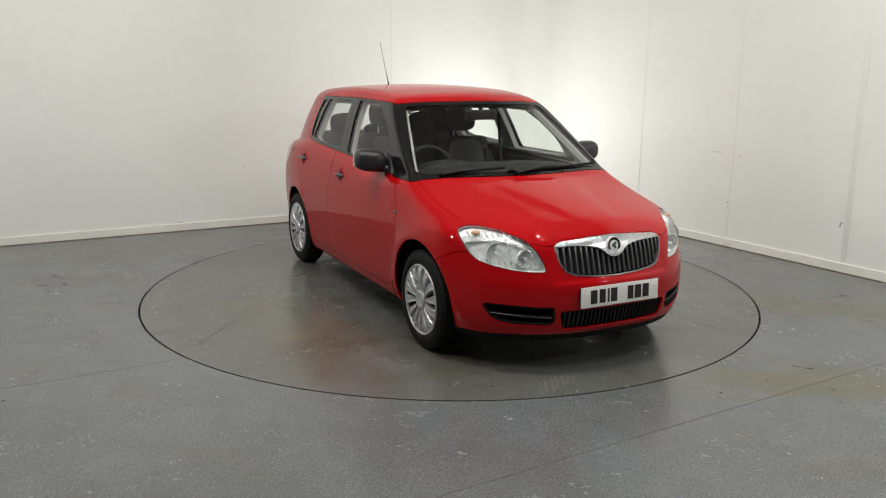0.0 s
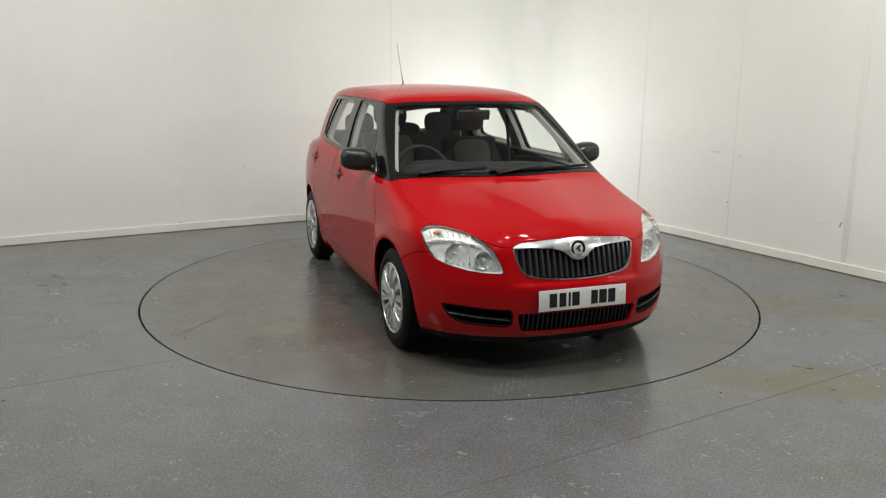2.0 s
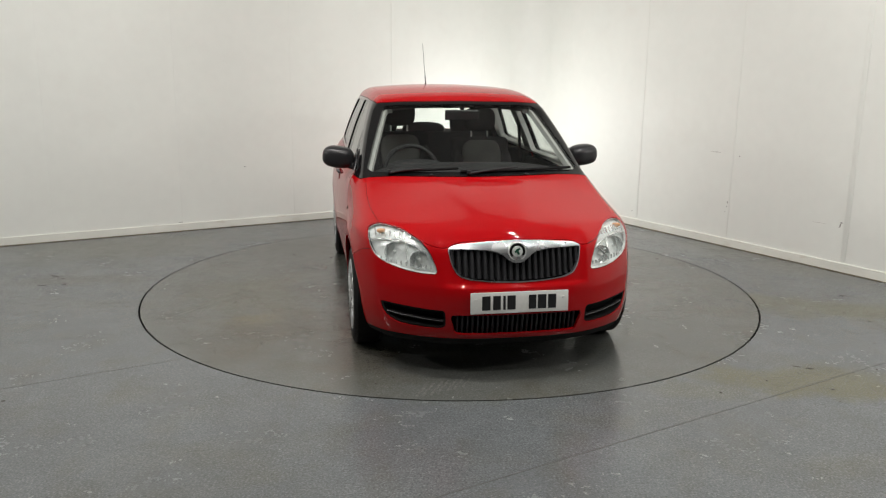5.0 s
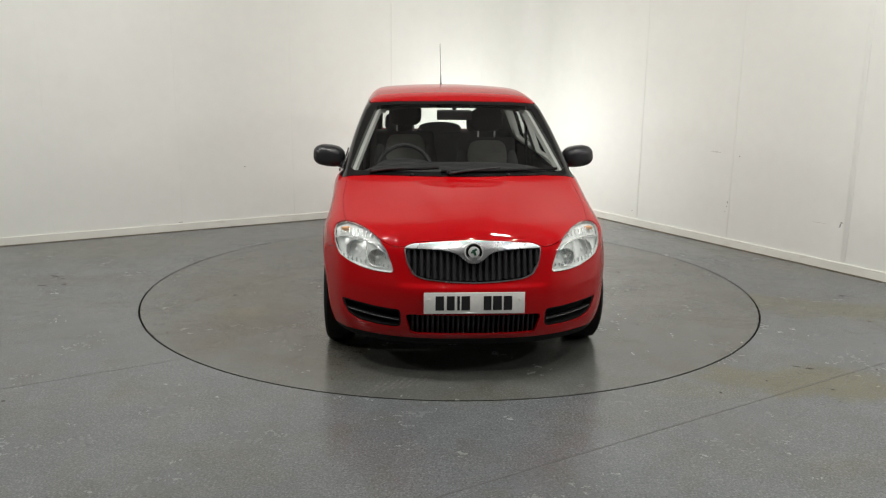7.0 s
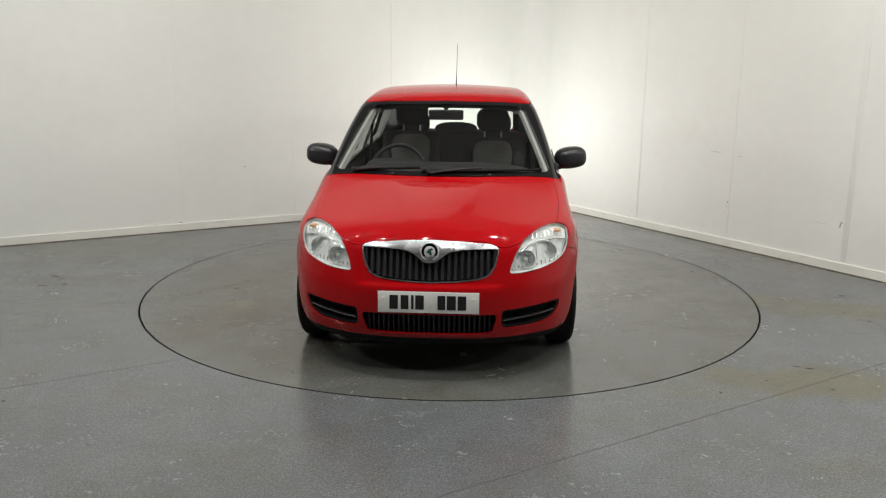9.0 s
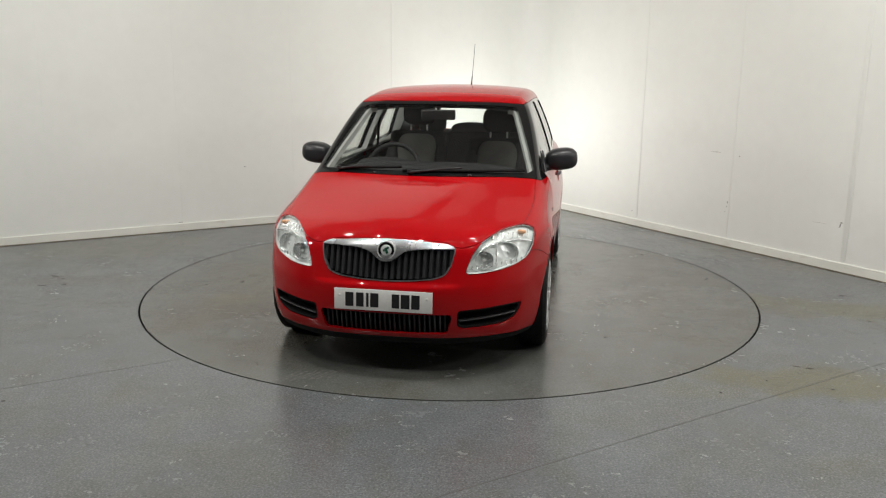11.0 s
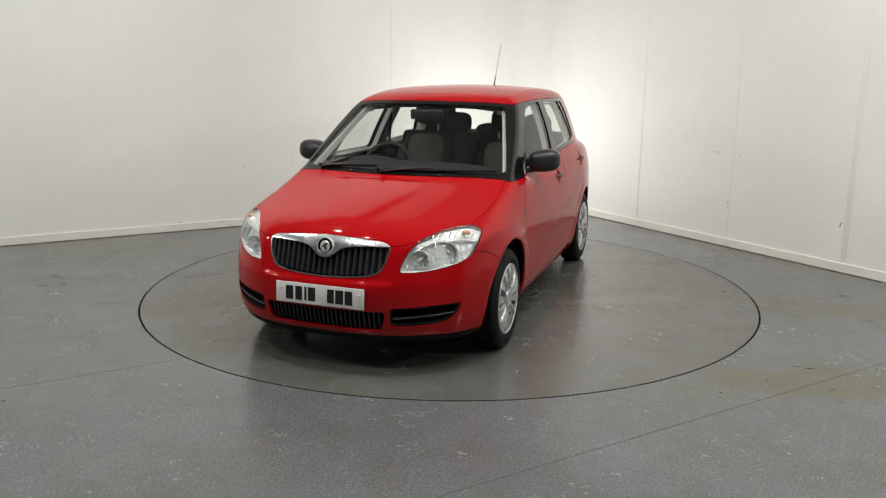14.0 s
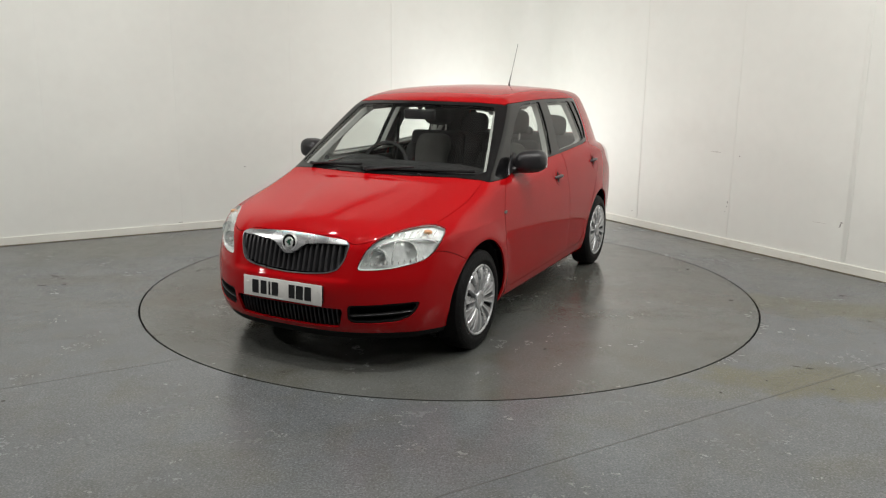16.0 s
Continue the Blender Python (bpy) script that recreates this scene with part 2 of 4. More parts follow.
def tube(points, radius, sides=8, bm=None):
    """A round bar along points; radius is one number or one for each point."""
    bm = bm or bmesh.new()
    pts = [Vector(p) for p in points]
    radii = radius if isinstance(radius, (list, tuple)) else [radius] * len(pts)
    rings = []
    for i, p in enumerate(pts):
        d = (pts[min(i + 1, len(pts) - 1)] - pts[max(i - 1, 0)]).normalized()
        u = d.orthogonal().normalized() if not rings else (ref - d * ref.dot(d)).normalized()
        ref = u
        v = d.cross(u)
        rings.append([bm.verts.new(p + (u * math.cos(2 * math.pi * k / sides) + v * math.sin(2 * math.pi * k / sides)) * radii[i]) for k in range(sides)])
    for a, b in zip(rings, rings[1:]):
        for k in range(sides):
            bm.faces.new((a[k], a[(k + 1) % sides], b[(k + 1) % sides], b[k]))
    bm.faces.new(rings[0][::-1]), bm.faces.new(rings[-1])
    return bm


def ellipsoid(size, power=2.4, at=None, bm=None, rings=20, sides=32):
    """A rounded block: a superellipsoid with the given half sizes."""
    bm = bm or bmesh.new()
    at = at or Matrix()

    def s(c):
        return math.copysign(abs(c) ** (2 / power), c)
    grid = []
    for i in range(rings + 1):
        a = -math.pi / 2 + math.pi * i / rings
        n = 1 if i in (0, rings) else sides
        grid.append([bm.verts.new(at @ Vector((size[0] * s(math.cos(a)) * s(math.cos(2 * math.pi * k / sides)), size[1] * s(math.cos(a)) * s(math.sin(2 * math.pi * k / sides)), size[2] * s(math.sin(a))))) for k in range(n)])
    for a, b in zip(grid, grid[1:]):
        for k in range(sides):
            n = (k + 1) % sides
            quad = list(dict.fromkeys([a[k % len(a)], a[n % len(a)], b[n % len(b)], b[k % len(b)]]))
            if len(quad) > 2:
                bm.faces.new(quad)
    return bm


# ---- the room: a corner of two panelled walls, closed behind the camera ----
CORNER = Vector((1.003, 4.136, 0))
ALONG_L = Vector((-0.866, -0.500, 0)).normalized()      # from the corner along the one wall
ALONG_R = Vector((0.5314, -0.8471, 0)).normalized()     # and along the other
LONG_L, LONG_R, WIDE = 11.8, 12.98, 1.18


def wall_frame(start, along, inward):
    """Axes of a wall: x along it, y into the room."""
    return Matrix(((along.x, inward.x, 0, start.x), (along.y, inward.y, 0, start.y), (0, 0, 1, 0), (0, 0, 0, 1)))


def panelled_wall(name, start, along, inward, length, first, label, strips):
    """strips: widths of the cover strips, by the place of the joint that they cover."""
    m = wall_frame(start, along, inward)
    wall = tagged(new(name, mesh_of(name, block((length + 0.3, 0.12, CEILING + 0.1), pose(length / 2, -0.073, CEILING / 2)), WALL)), label, "wall", kind="structure")
    wall.matrix_world = m
    edges = [0.0] + [first + WIDE * k for k in range(int((length - first) / WIDE) + 1)] + [length]
    edges = [e for i, e in enumerate(edges) if i == 0 or e - edges[i - 1] > 0.05]
    for a, b in zip(edges, edges[1:]):
        part("panel", block((b - a - 0.0004, 0.012, CEILING), pose((a + b) / 2, -0.006, CEILING / 2), 0.0006, 1), WALL, wall, smooth=False)
    for e in edges[1:-1]:
        wide = strips.get(round(e, 2))
        if wide:
            part("cover_strip", block((wide, wide / 7, CEILING - 0.09), pose(e, wide / 14, CEILING / 2 + 0.045), wide / 16, 2), WALL, wall)
    base = tagged(new("baseboard", mesh_of("baseboard", block((length - 0.02, 0.016, 0.078), pose(length / 2, 0.0085, 0.039), 0.004, 2), SKIRT)),
                  "off-white painted skirting board with brown grime", "baseboard", kind="structure")
    base.matrix_world = m
    # Thin strip added as the grime line where skirting meets floor.
    grime_strip = tagged(new("floor_grime", mesh_of("floor_grime", block((length - 0.02, 0.010, 0.007), pose(length / 2, 0.0215, 0.0035), 0.002, 1), GRIME)),
                  "line of brown grime along the foot of the skirting", "trim", kind="structure")
    grime_strip.matrix_world = m
    return m


FAR = CORNER + ALONG_L * LONG_L + ALONG_R * LONG_R
in_l = Vector((-ALONG_L.y, ALONG_L.x, 0))
in_l = in_l if in_l.dot(ALONG_R) > 0 else -in_l
in_r = Vector((-ALONG_R.y, ALONG_R.x, 0))
in_r = in_r if in_r.dot(ALONG_L) > 0 else -in_r
WALL_L = panelled_wall("wall_north", CORNER, ALONG_L, in_l, LONG_L, 0.74, "off-white painted panelled studio wall with vertical joints", {1.92: 0.026})
WALL_R = panelled_wall("wall_east", CORNER, ALONG_R, in_r, LONG_R, 0.71, "off-white painted panelled studio wall with scuffs", {1.89: 0.022, 3.07: 0.018, 4.25: 0.040, 6.61: 0.03})
for name, start, along, inward, length in (("wall_west", CORNER + ALONG_L * LONG_L, ALONG_R, -in_r, LONG_R), ("wall_south", CORNER + ALONG_R * LONG_R, ALONG_L, -in_l, LONG_L)):
    back = tagged(new(name, mesh_of(name, block((length + 0.3, 0.12, CEILING + 0.1), pose(length / 2, -0.06, CEILING / 2)), BACK_WALL)), "plain dark studio wall", "wall", kind="structure")
    back.matrix_world = wall_frame(start, along, inward)


def softening_cove(reach=0.34, steps=16):
    """An added hollow from wall to wall that softens the corner's shading line."""
    bm = bmesh.new()
    rows = []
    for k in range(steps + 1):
        f = k / steps
        p = CORNER + ALONG_L * reach * (1 - f) ** 2 + ALONG_R * reach * f ** 2 + (in_l + in_r) * 0.0015
        rows.append([bm.verts.new((p.x, p.y, z)) for z in (0.0, CEILING)])
    back = [bm.verts.new((CORNER.x, CORNER.y, z)) for z in (0.0, CEILING)]
    for p, q in zip(rows, rows[1:]):
        bm.faces.new((p[0], q[0], q[1], p[1]))
        bm.faces.new((p[0], back[0], q[0])), bm.faces.new((p[1], q[1], back[1]))
    bm.faces.new((rows[0][0], rows[0][1], back[1], back[0])), bm.faces.new((rows[-1][0], back[0], back[1], rows[-1][1]))
    return tagged(new("softening_cove", mesh_of("softening_cove", bm, WALL, True)), "off-white hollow added to soften the shading between the studio walls", "wall", kind="structure")


softening_cove()
mid = (CORNER + FAR) / 2
ceiling = tagged(new("ceiling", mesh_of("ceiling", block((18, 18, 0.1), pose(mid.x, mid.y, CEILING + 0.06)), CEIL)), "plain grey-white studio ceiling", "ceiling", kind="structure")

# marks on the walls
for m, x, z, w, h, tilt in ((WALL_R, 2.87, 0.88, 0.15, 0.012, 0), (WALL_R, 3.05, 0.42, 0.012, 0.03, 10), (WALL_R, 3.045, 0.38, 0.010, 0.016, 0), (WALL_R, 3.03, 0.33, 0.012, 0.012, 0),
                            (WALL_R, 4.19, 0.385, 0.016, 0.055, 20), (WALL_R, 4.20, 0.41, 0.03, 0.014, 0), (WALL_R, 3.14, 0.86, 0.018, 0.012, 0), (WALL_R, 4.0, 0.38, 0.16, 0.006, 0), (WALL_L, 3.62, 0.62, 0.022, 0.012, 0),
                            (WALL_L, 4.3, 0.09, 0.05, 0.008, 0), (WALL_R, 1.82, 0.155, 0.02, 0.012, 0)):
    mark = bmesh.new()
    rng = random.Random(int(x * 1000))
    ring = [mark.verts.new((w / 2 * math.cos(a) * rng.uniform(0.6, 1), 0, h / 2 * math.sin(a) * rng.uniform(0.5, 1))) for a in [2 * math.pi * k / 14 for k in range(14)]]
    face = mark.faces.new(ring)
    up = bmesh.ops.extrude_face_region(mark, geom=[face])
    bmesh.ops.translate(mark, vec=(0, 0.0012, 0), verts=[v for v in up["geom"] if isinstance(v, bmesh.types.BMVert)])
    ob = tagged(new("wall_scuff", mesh_of("wall_scuff", mark, RUB if w > 0.1 else SCUFF)), "small grey scuff mark on the wall", "scuff", kind="structure")
    ob.matrix_world = m @ pose(x, 0.0002, z, 0, tilt, 0)

# floor with a round opening for the turntable
RING, GAP = 2.229, 0.0065


def flat_ring(inner, outer, steps=180, square=False):
    bm = bmesh.new()
    a, b = [], []
    for k in range(steps):
        t = 2 * math.pi * k / steps
        a.append(bm.verts.new((inner * math.cos(t), inner * math.sin(t), 0)))
        s = outer / max(abs(math.cos(t)), abs(math.sin(t))) if square else outer
        b.append(bm.verts.new((s * math.cos(t), s * math.sin(t), 0)))
    for k in range(steps):
        n = (k + 1) % steps
        bm.faces.new((a[k], b[k], b[n], a[n]))
    rim = bmesh.ops.extrude_edge_only(bm, edges=[bm.edges.get((a[k], a[(k + 1) % steps])) for k in range(steps)])
    bmesh.ops.translate(bm, vec=(0, 0, -0.06), verts=[v for v in rim["geom"] if isinstance(v, bmesh.types.BMVert)])
    return bm


floor = tagged(new("floor", mesh_of("floor", flat_ring(RING + GAP, 14, square=True), FLOOR)), "grey speckled vinyl studio floor with brown stains", "floor", kind="structure")
pit = tagged(new("turntable_pit", mesh_of("turntable_pit", lathe([(0, -0.062), (RING + 0.2, -0.062), (RING + 0.2, -0.05)], 96), PIT)), "dark recess under the turntable", "floor", kind="structure")


def strip_on_floor(name, a, b, width, mat, label):
    a, b = Vector(a), Vector(b)
    d = b - a
    ob = tagged(new(name, mesh_of(name, block((d.length, width, 0.0016), None, 0.0005, 1), mat)), label, "floor joint", kind="structure")
    ob.matrix_world = pose(*((a + b) / 2), 0.0002, 0, 0, math.degrees(math.atan2(d.y, d.x)))
    return ob


strip_on_floor("floor_joint", (-7.5, -5.32), (-1.52, -1.70), 0.005, JOINT, "welded joint in the grey vinyl floor")
strip_on_floor("floor_joint", (-1.2, -3.86), (4.1, -0.62), 0.005, JOINT, "welded joint in the grey vinyl floor")

# debris on the floor
CHIP = grain(material("floor_debris", (0.035, 0.028, 0.022), 0.7), 90, 0.5)


def debris(x, y, w, d, turn, parent=None):
    bm = bmesh.new()
    rng = random.Random(int(x * 7919 + y * 104729))
    n = 11
    low = [bm.verts.new((w / 2 * math.cos(2 * math.pi * k / n) * rng.uniform(0.5, 1), d / 2 * math.sin(2 * math.pi * k / n) * rng.uniform(0.5, 1), 0)) for k in range(n)]
    face = bm.faces.new(low)
    up = bmesh.ops.extrude_face_region(bm, geom=[face])
    vs = [v for v in up["geom"] if isinstance(v, bmesh.types.BMVert)]
    bmesh.ops.translate(bm, vec=(0, 0, 0.003), verts=vs)
    bmesh.ops.scale(bm, vec=(0.7, 0.7, 1), verts=vs)
    if parent:
        return part("debris", bm, CHIP, parent, at=pose(x, y, 0.0, 0, 0, turn))
    ob = tagged(new("floor_debris", mesh_of("floor_debris", bm, CHIP)), "small dark fleck of dirt on the floor", "debris", group="flecks of dirt")
    ob.matrix_world = pose(x, y, 0.0, 0, 0, turn)
    return ob


# ceiling lamps
def ceiling_lamp(x, y):
    lamp = tagged(new("ceiling_lamp"), "round ceiling spot with a grey rim", "lamp", group="ceiling spots")
    lamp.location = (x, y, CEILING)
    part("lamp_body", lathe([(0.050, 0.012), (0.070, 0.0), (0.070, -0.07), (0.062, -0.085), (0.053, -0.085), (0.050, -0.05), (0, -0.05)], 32), CEIL, lamp)
    part("diffuser", lathe([(0, -0.06), (0.048, -0.06), (0.048, -0.054), (0, -0.054)], 32), GLOW, lamp, "glowing white diffuser")


for lx, ly in LAMPS:
    ceiling_lamp(lx, ly)

# ---- the turntable ----
turntable = tagged(new("turntable"), "round grey vinyl-covered car turntable flush with the floor", "turntable")
part("turntable_top", lathe([(0, 0), (RING - GAP, 0), (RING - GAP, -0.05), (0, -0.05)], 180), TABLE, turntable, smooth=False)
for a, b in (((-2.0, -0.60), (-1.186, 0.412)), ((-1.186, 0.412), (-0.2, 1.63))):
    d = Vector(b) - Vector(a)
    part("vinyl_joint", block((d.length, 0.005, 0.0014), None, 0.0005, 1), JOINT, turntable, at=pose((a[0] + b[0]) / 2, (a[1] + b[1]) / 2, 0.0002, 0, 0, math.degrees(math.atan2(d.y, d.x))), smooth=False)


# ---- the shape of the car's skin: x to its left, -y forward, z up from the ground ----
def curve(points):
    """A smooth function through points (u, v)."""
    us, vs = np.array(points, float).T
    slope = np.gradient(vs, us)

    def f(u):
        u = np.clip(u, us[0], us[-1])
        i = np.clip(np.searchsorted(us, u) - 1, 0, len(us) - 2)
        h = us[i + 1] - us[i]
        s = (u - us[i]) / h
        return (vs[i] * (1 + 2 * s) * (1 - s) ** 2 + slope[i] * h * s * (1 - s) ** 2
                + vs[i + 1] * s * s * (3 - 2 * s) + slope[i + 1] * h * s * s * (s - 1))
    return f


def smax(a, b, k):
    h = np.clip(0.5 + 0.5 * (a - b) / k, 0, 1)
    return b * (1 - h) + a * h + k * h * (1 - h)


HUB_F, HUB_R, HUB_Z, TYRE_R = -1.205, 1.255, 0.294, 0.294
flank = curve([(0.1, 0.70), (0.18, 0.752), (0.26, 0.782), (0.42, 0.803), (0.6, 0.816), (0.74, 0.812), (0.87, 0.797), (0.97, 0.772), (1.06, 0.735), (1.2, 0.66)])
nose_in = curve([(0.1, 0.14), (0.17, 0.075), (0.24, 0.03), (0.32, 0.006), (0.42, 0.0), (0.5, 0.006), (0.58, 0.028), (0.66, 0.052), (0.72, 0.075), (0.78, 0.12), (0.9, 0.3)])
ridge = curve([(-2.05, 0.60), (-1.97, 0.70), (-1.92, 0.748), (-1.84, 0.785), (-1.7, 0.819), (-1.5, 0.862), (-1.3, 0.905), (-1.1, 0.947), (-0.95, 0.979), (-0.85, 0.998), (-0.7, 0.994),
               (-0.6, 0.968), (-0.4, 0.955), (0.0, 0.985), (0.5, 1.03), (0.95, 1.058), (1.4, 1.035), (2.1, 0.98)])
crown = curve([(-2.0, 0.17), (-1.6, 0.155), (-1.2, 0.125), (-0.9, 0.06), (-0.6, 0.02), (2.0, 0.02)])
glassy = curve([(0.8, 0.792), (0.95, 0.765), (1.1, 0.718), (1.25, 0.662), (1.38, 0.602), (1.5, 0.535)])
roofline = curve([(-0.9, 1.33), (-0.6, 1.395), (-0.3, 1.445), (0.0, 1.484), (0.35, 1.501), (0.7, 1.500), (1.1, 1.484), (1.5, 1.448), (1.8, 1.395)])


def skin(x, y, z):
    """Below zero inside the closed body."""
    x = np.abs(x)
    taper = 0.14 * np.maximum(0, -1.15 - y) ** 2 + 0.11 * np.maximum(0, y - 1.0) ** 2 + 0.004 * y * y + 0.06 * np.maximum(0, y - 1.0) * np.maximum(0, z - 0.82)
    lip = 0.0
    for hub, high in ((-1.185, 0.017), (1.25, 0.006)):
        d = np.hypot(y - hub, z - HUB_Z)
        lip = lip + high * np.exp(-((d - 0.36) / np.where(d > 0.36, 0.075, 0.05)) ** 2)
    wing = 0.5 * np.clip(-0.75 - y, 0, 0.6) * np.clip(z - 0.73, 0, 0.3)
    side = x - flank(z) + taper + wing - lip
    ledge = 0.012 / (1 + np.exp(np.clip((0.516 - z) / 0.005, -40, 40))) / (1 + np.exp(np.clip((x - 0.37) / 0.012, -40, 40)))
    front = (-1.985 + 0.78 * x ** 2.9 + nose_in(z) + ledge - 0.004 - y) / (1 + 0.9 * x)
    rear = y - 1.985 + 0.35 * x ** 3 + 0.25 * np.maximum(0, z - 0.72) ** 1.5
    line = 0.09 + 0.26 * (y + 1.9)
    dome = 0.009 / (1 + np.exp(np.clip((x - line) / 0.020, -40, 40))) * np.clip((-0.98 - y) / 0.5, 0, 1)
    top = z - ridge(y) + crown(y) * x * x - dome
    low = smax(smax(smax(smax(side, front, 0.075), rear, 0.12), top, 0.085), 0.165 - z, 0.04)
    gside = x - glassy(z) + 0.025 * (y - 0.3) ** 2 + 0.13 * np.maximum(0, y - 0.9) ** 2
    gfront = (-1.03 + (z - 0.98) * 1.5 + 0.30 * x * x - y) / 1.8
    groof = z - roofline(y) + 0.10 * x * x + 0.30 * np.maximum(0, x - 0.42) ** 2
    grear = (y - 1.98 + np.maximum(0, z - 0.85) * 0.69 + 0.26 * x * x) / 1.2
    green = smax(smax(smax(smax(gside, gfront, 0.035), groof, 0.055), grear, 0.09), 0.86 - z, 0.02)
    return -smax(-low, -green, 0.02)


def cast(origin, way, far=2.6):
    """Where rays from inside the body leave it."""
    lo, hi = np.zeros(len(origin)), np.full(len(origin), far)
    for _ in range(34):
        mid = (lo + hi) / 2
        p = origin + way * mid[:, None]
        inside = skin(p[:, 0], p[:, 1], p[:, 2]) < 0
        lo, hi = np.where(inside, mid, lo), np.where(inside, hi, mid)
    return origin + way * lo[:, None]


def skin_normals(p):
    h = 0.002
    g = np.stack([skin(*(p + h * e).T) - skin(*(p - h * e).T) for e in np.eye(3)], 1)
    return g / np.linalg.norm(g, axis=1)[:, None]


def skin_mesh(step=0.012):
    """The car's left half skin: points and triangles."""
    front, back, zf, zb = -1.3, 1.25, 0.52, 0.66
    ny, na, nc = int((back - front) / step), 190, 60
    phi = np.radians(np.concatenate([np.linspace(-90, -44, 12), np.linspace(-42, 90, na - 12)]))
    rows = []
    for k in range(nc):                       # nose cap
        a = math.pi / 2 * (k + 0.02) / (nc + 0.02)
        rows.append((np.tile([0, front, zf], (na, 1)), np.stack([np.cos(phi) * math.sin(a), np.full(na, -math.cos(a)), np.sin(phi) * math.sin(a)], 1)))
    for k in range(ny + 1):
        s = k / ny
        rows.append((np.tile([0, front + (back - front) * s, zf + (zb - zf) * s], (na, 1)), np.stack([np.cos(phi), 0 * phi, np.sin(phi)], 1)))
    for k in range(nc):                       # tail cap
        a = math.pi / 2 * (1 - (k + 1) / (nc + 0.6))
        rows.append((np.tile([0, back, zb], (na, 1)), np.stack([np.cos(phi) * math.sin(a), np.full(na, math.cos(a)), np.sin(phi) * math.sin(a)], 1)))
    p = cast(np.concatenate([r[0] for r in rows]), np.concatenate([r[1] for r in rows]))
    p[na - 1::na, 0] = 0.0
    p[::na, 0] = 0.0
    i = (np.arange(len(rows) - 1)[:, None] * na + np.arange(na - 1)[None]).ravel()
    return p, np.concatenate([np.stack([i, i + na, i + na + 1], 1), np.stack([i, i + na + 1, i + 1], 1)])


def clip(mesh, g):
    """The part of a triangle mesh where g, given point by point, is below zero."""
    p, tri = mesh
    g = np.where(np.abs(g) < 1e-7, 1e-7, g)
    inside = g[tri] < 0
    n = inside.sum(1)
    out, pts, made = [tri[n == 3]], [p], {}
    count = len(p)
    new_tri = []
    for t, ins in zip(tri[(n > 0) & (n < 3)].tolist(), inside[(n > 0) & (n < 3)].tolist()):
        ring = []
        for a in range(3):
            b = (a + 1) % 3
            if ins[a]:
                ring.append(t[a])
            if ins[a] != ins[b]:
                key = (t[a], t[b]) if t[a] < t[b] else (t[b], t[a])
                if key not in made:
                    made[key] = count + len(made)
                ring.append(made[key])
        for k in range(1, len(ring) - 1):
            new_tri.append((ring[0], ring[k], ring[k + 1]))
    if made:
        k = np.array(list(made))
        s = (g[k[:, 0]] / (g[k[:, 0]] - g[k[:, 1]]))[:, None]
        pts.append(p[k[:, 0]] * (1 - s) + p[k[:, 1]] * s)
    if new_tri:
        out.append(np.array(new_tri))
    p, tri = np.concatenate(pts), np.concatenate(out)
    used, tri = np.unique(tri, return_inverse=True)
    return p[used], tri.reshape(-1, 3)


def polygon(u, v, corners):
    """Signed distance of points (u, v) from a polygon, below zero inside."""
    c = np.array(corners, float)
    best, odd = np.full(len(u), 1e9), np.zeros(len(u), bool)
    for (ax, ay), (bx, by) in zip(c, np.roll(c, -1, 0)):
        ex, ey = bx - ax, by - ay
        s = np.clip(((u - ax) * ex + (v - ay) * ey) / (ex * ex + ey * ey), 0, 1)
        best = np.minimum(best, np.hypot(u - ax - s * ex, v - ay - s * ey))
        odd ^= ((ay > v) != (by > v)) & (u < ax + (v - ay) * ex / (by - ay if by != ay else 1e-9))
    return np.where(odd, -best, best)


def rounded(corners, radius=0.02, n=4):
    """A polygon with its corners rounded."""
    c = [np.array(q, float) for q in corners]
    out = []
    for i, q in enumerate(c):
        a, b = c[i - 1] - q, c[(i + 1) % len(c)] - q
        la, lb = np.linalg.norm(a), np.linalg.norm(b)
        r = min(radius, 0.45 * la, 0.45 * lb)
        s, e = q + a / la * r, q + b / lb * r
        for k in range(n + 1):
            f = k / n
            out.append(tuple(s * (1 - f) ** 2 + 2 * q * f * (1 - f) + e * f * f))
    return out

# ---- the car ----
car = tagged(new("car"), "red five-door hatchback with silver wheel trims on the turntable", "car")


def weld(mesh):
    """Both halves of a centre panel, joined along the middle."""
    p, tri = mesh
    n = len(p)
    other = np.where(np.abs(p[:, 0]) < 1e-5, np.arange(n), np.arange(n) + n)
    both = np.concatenate([p, p * [-1, 1, 1]])
    tri = np.concatenate([tri, other[tri][:, ::-1]])
    used, tri = np.unique(tri, return_inverse=True)
    return both[used], tri.reshape(-1, 3)


def mirrored(mesh):
    return mesh[0] * [-1, 1, 1], mesh[1][:, ::-1]


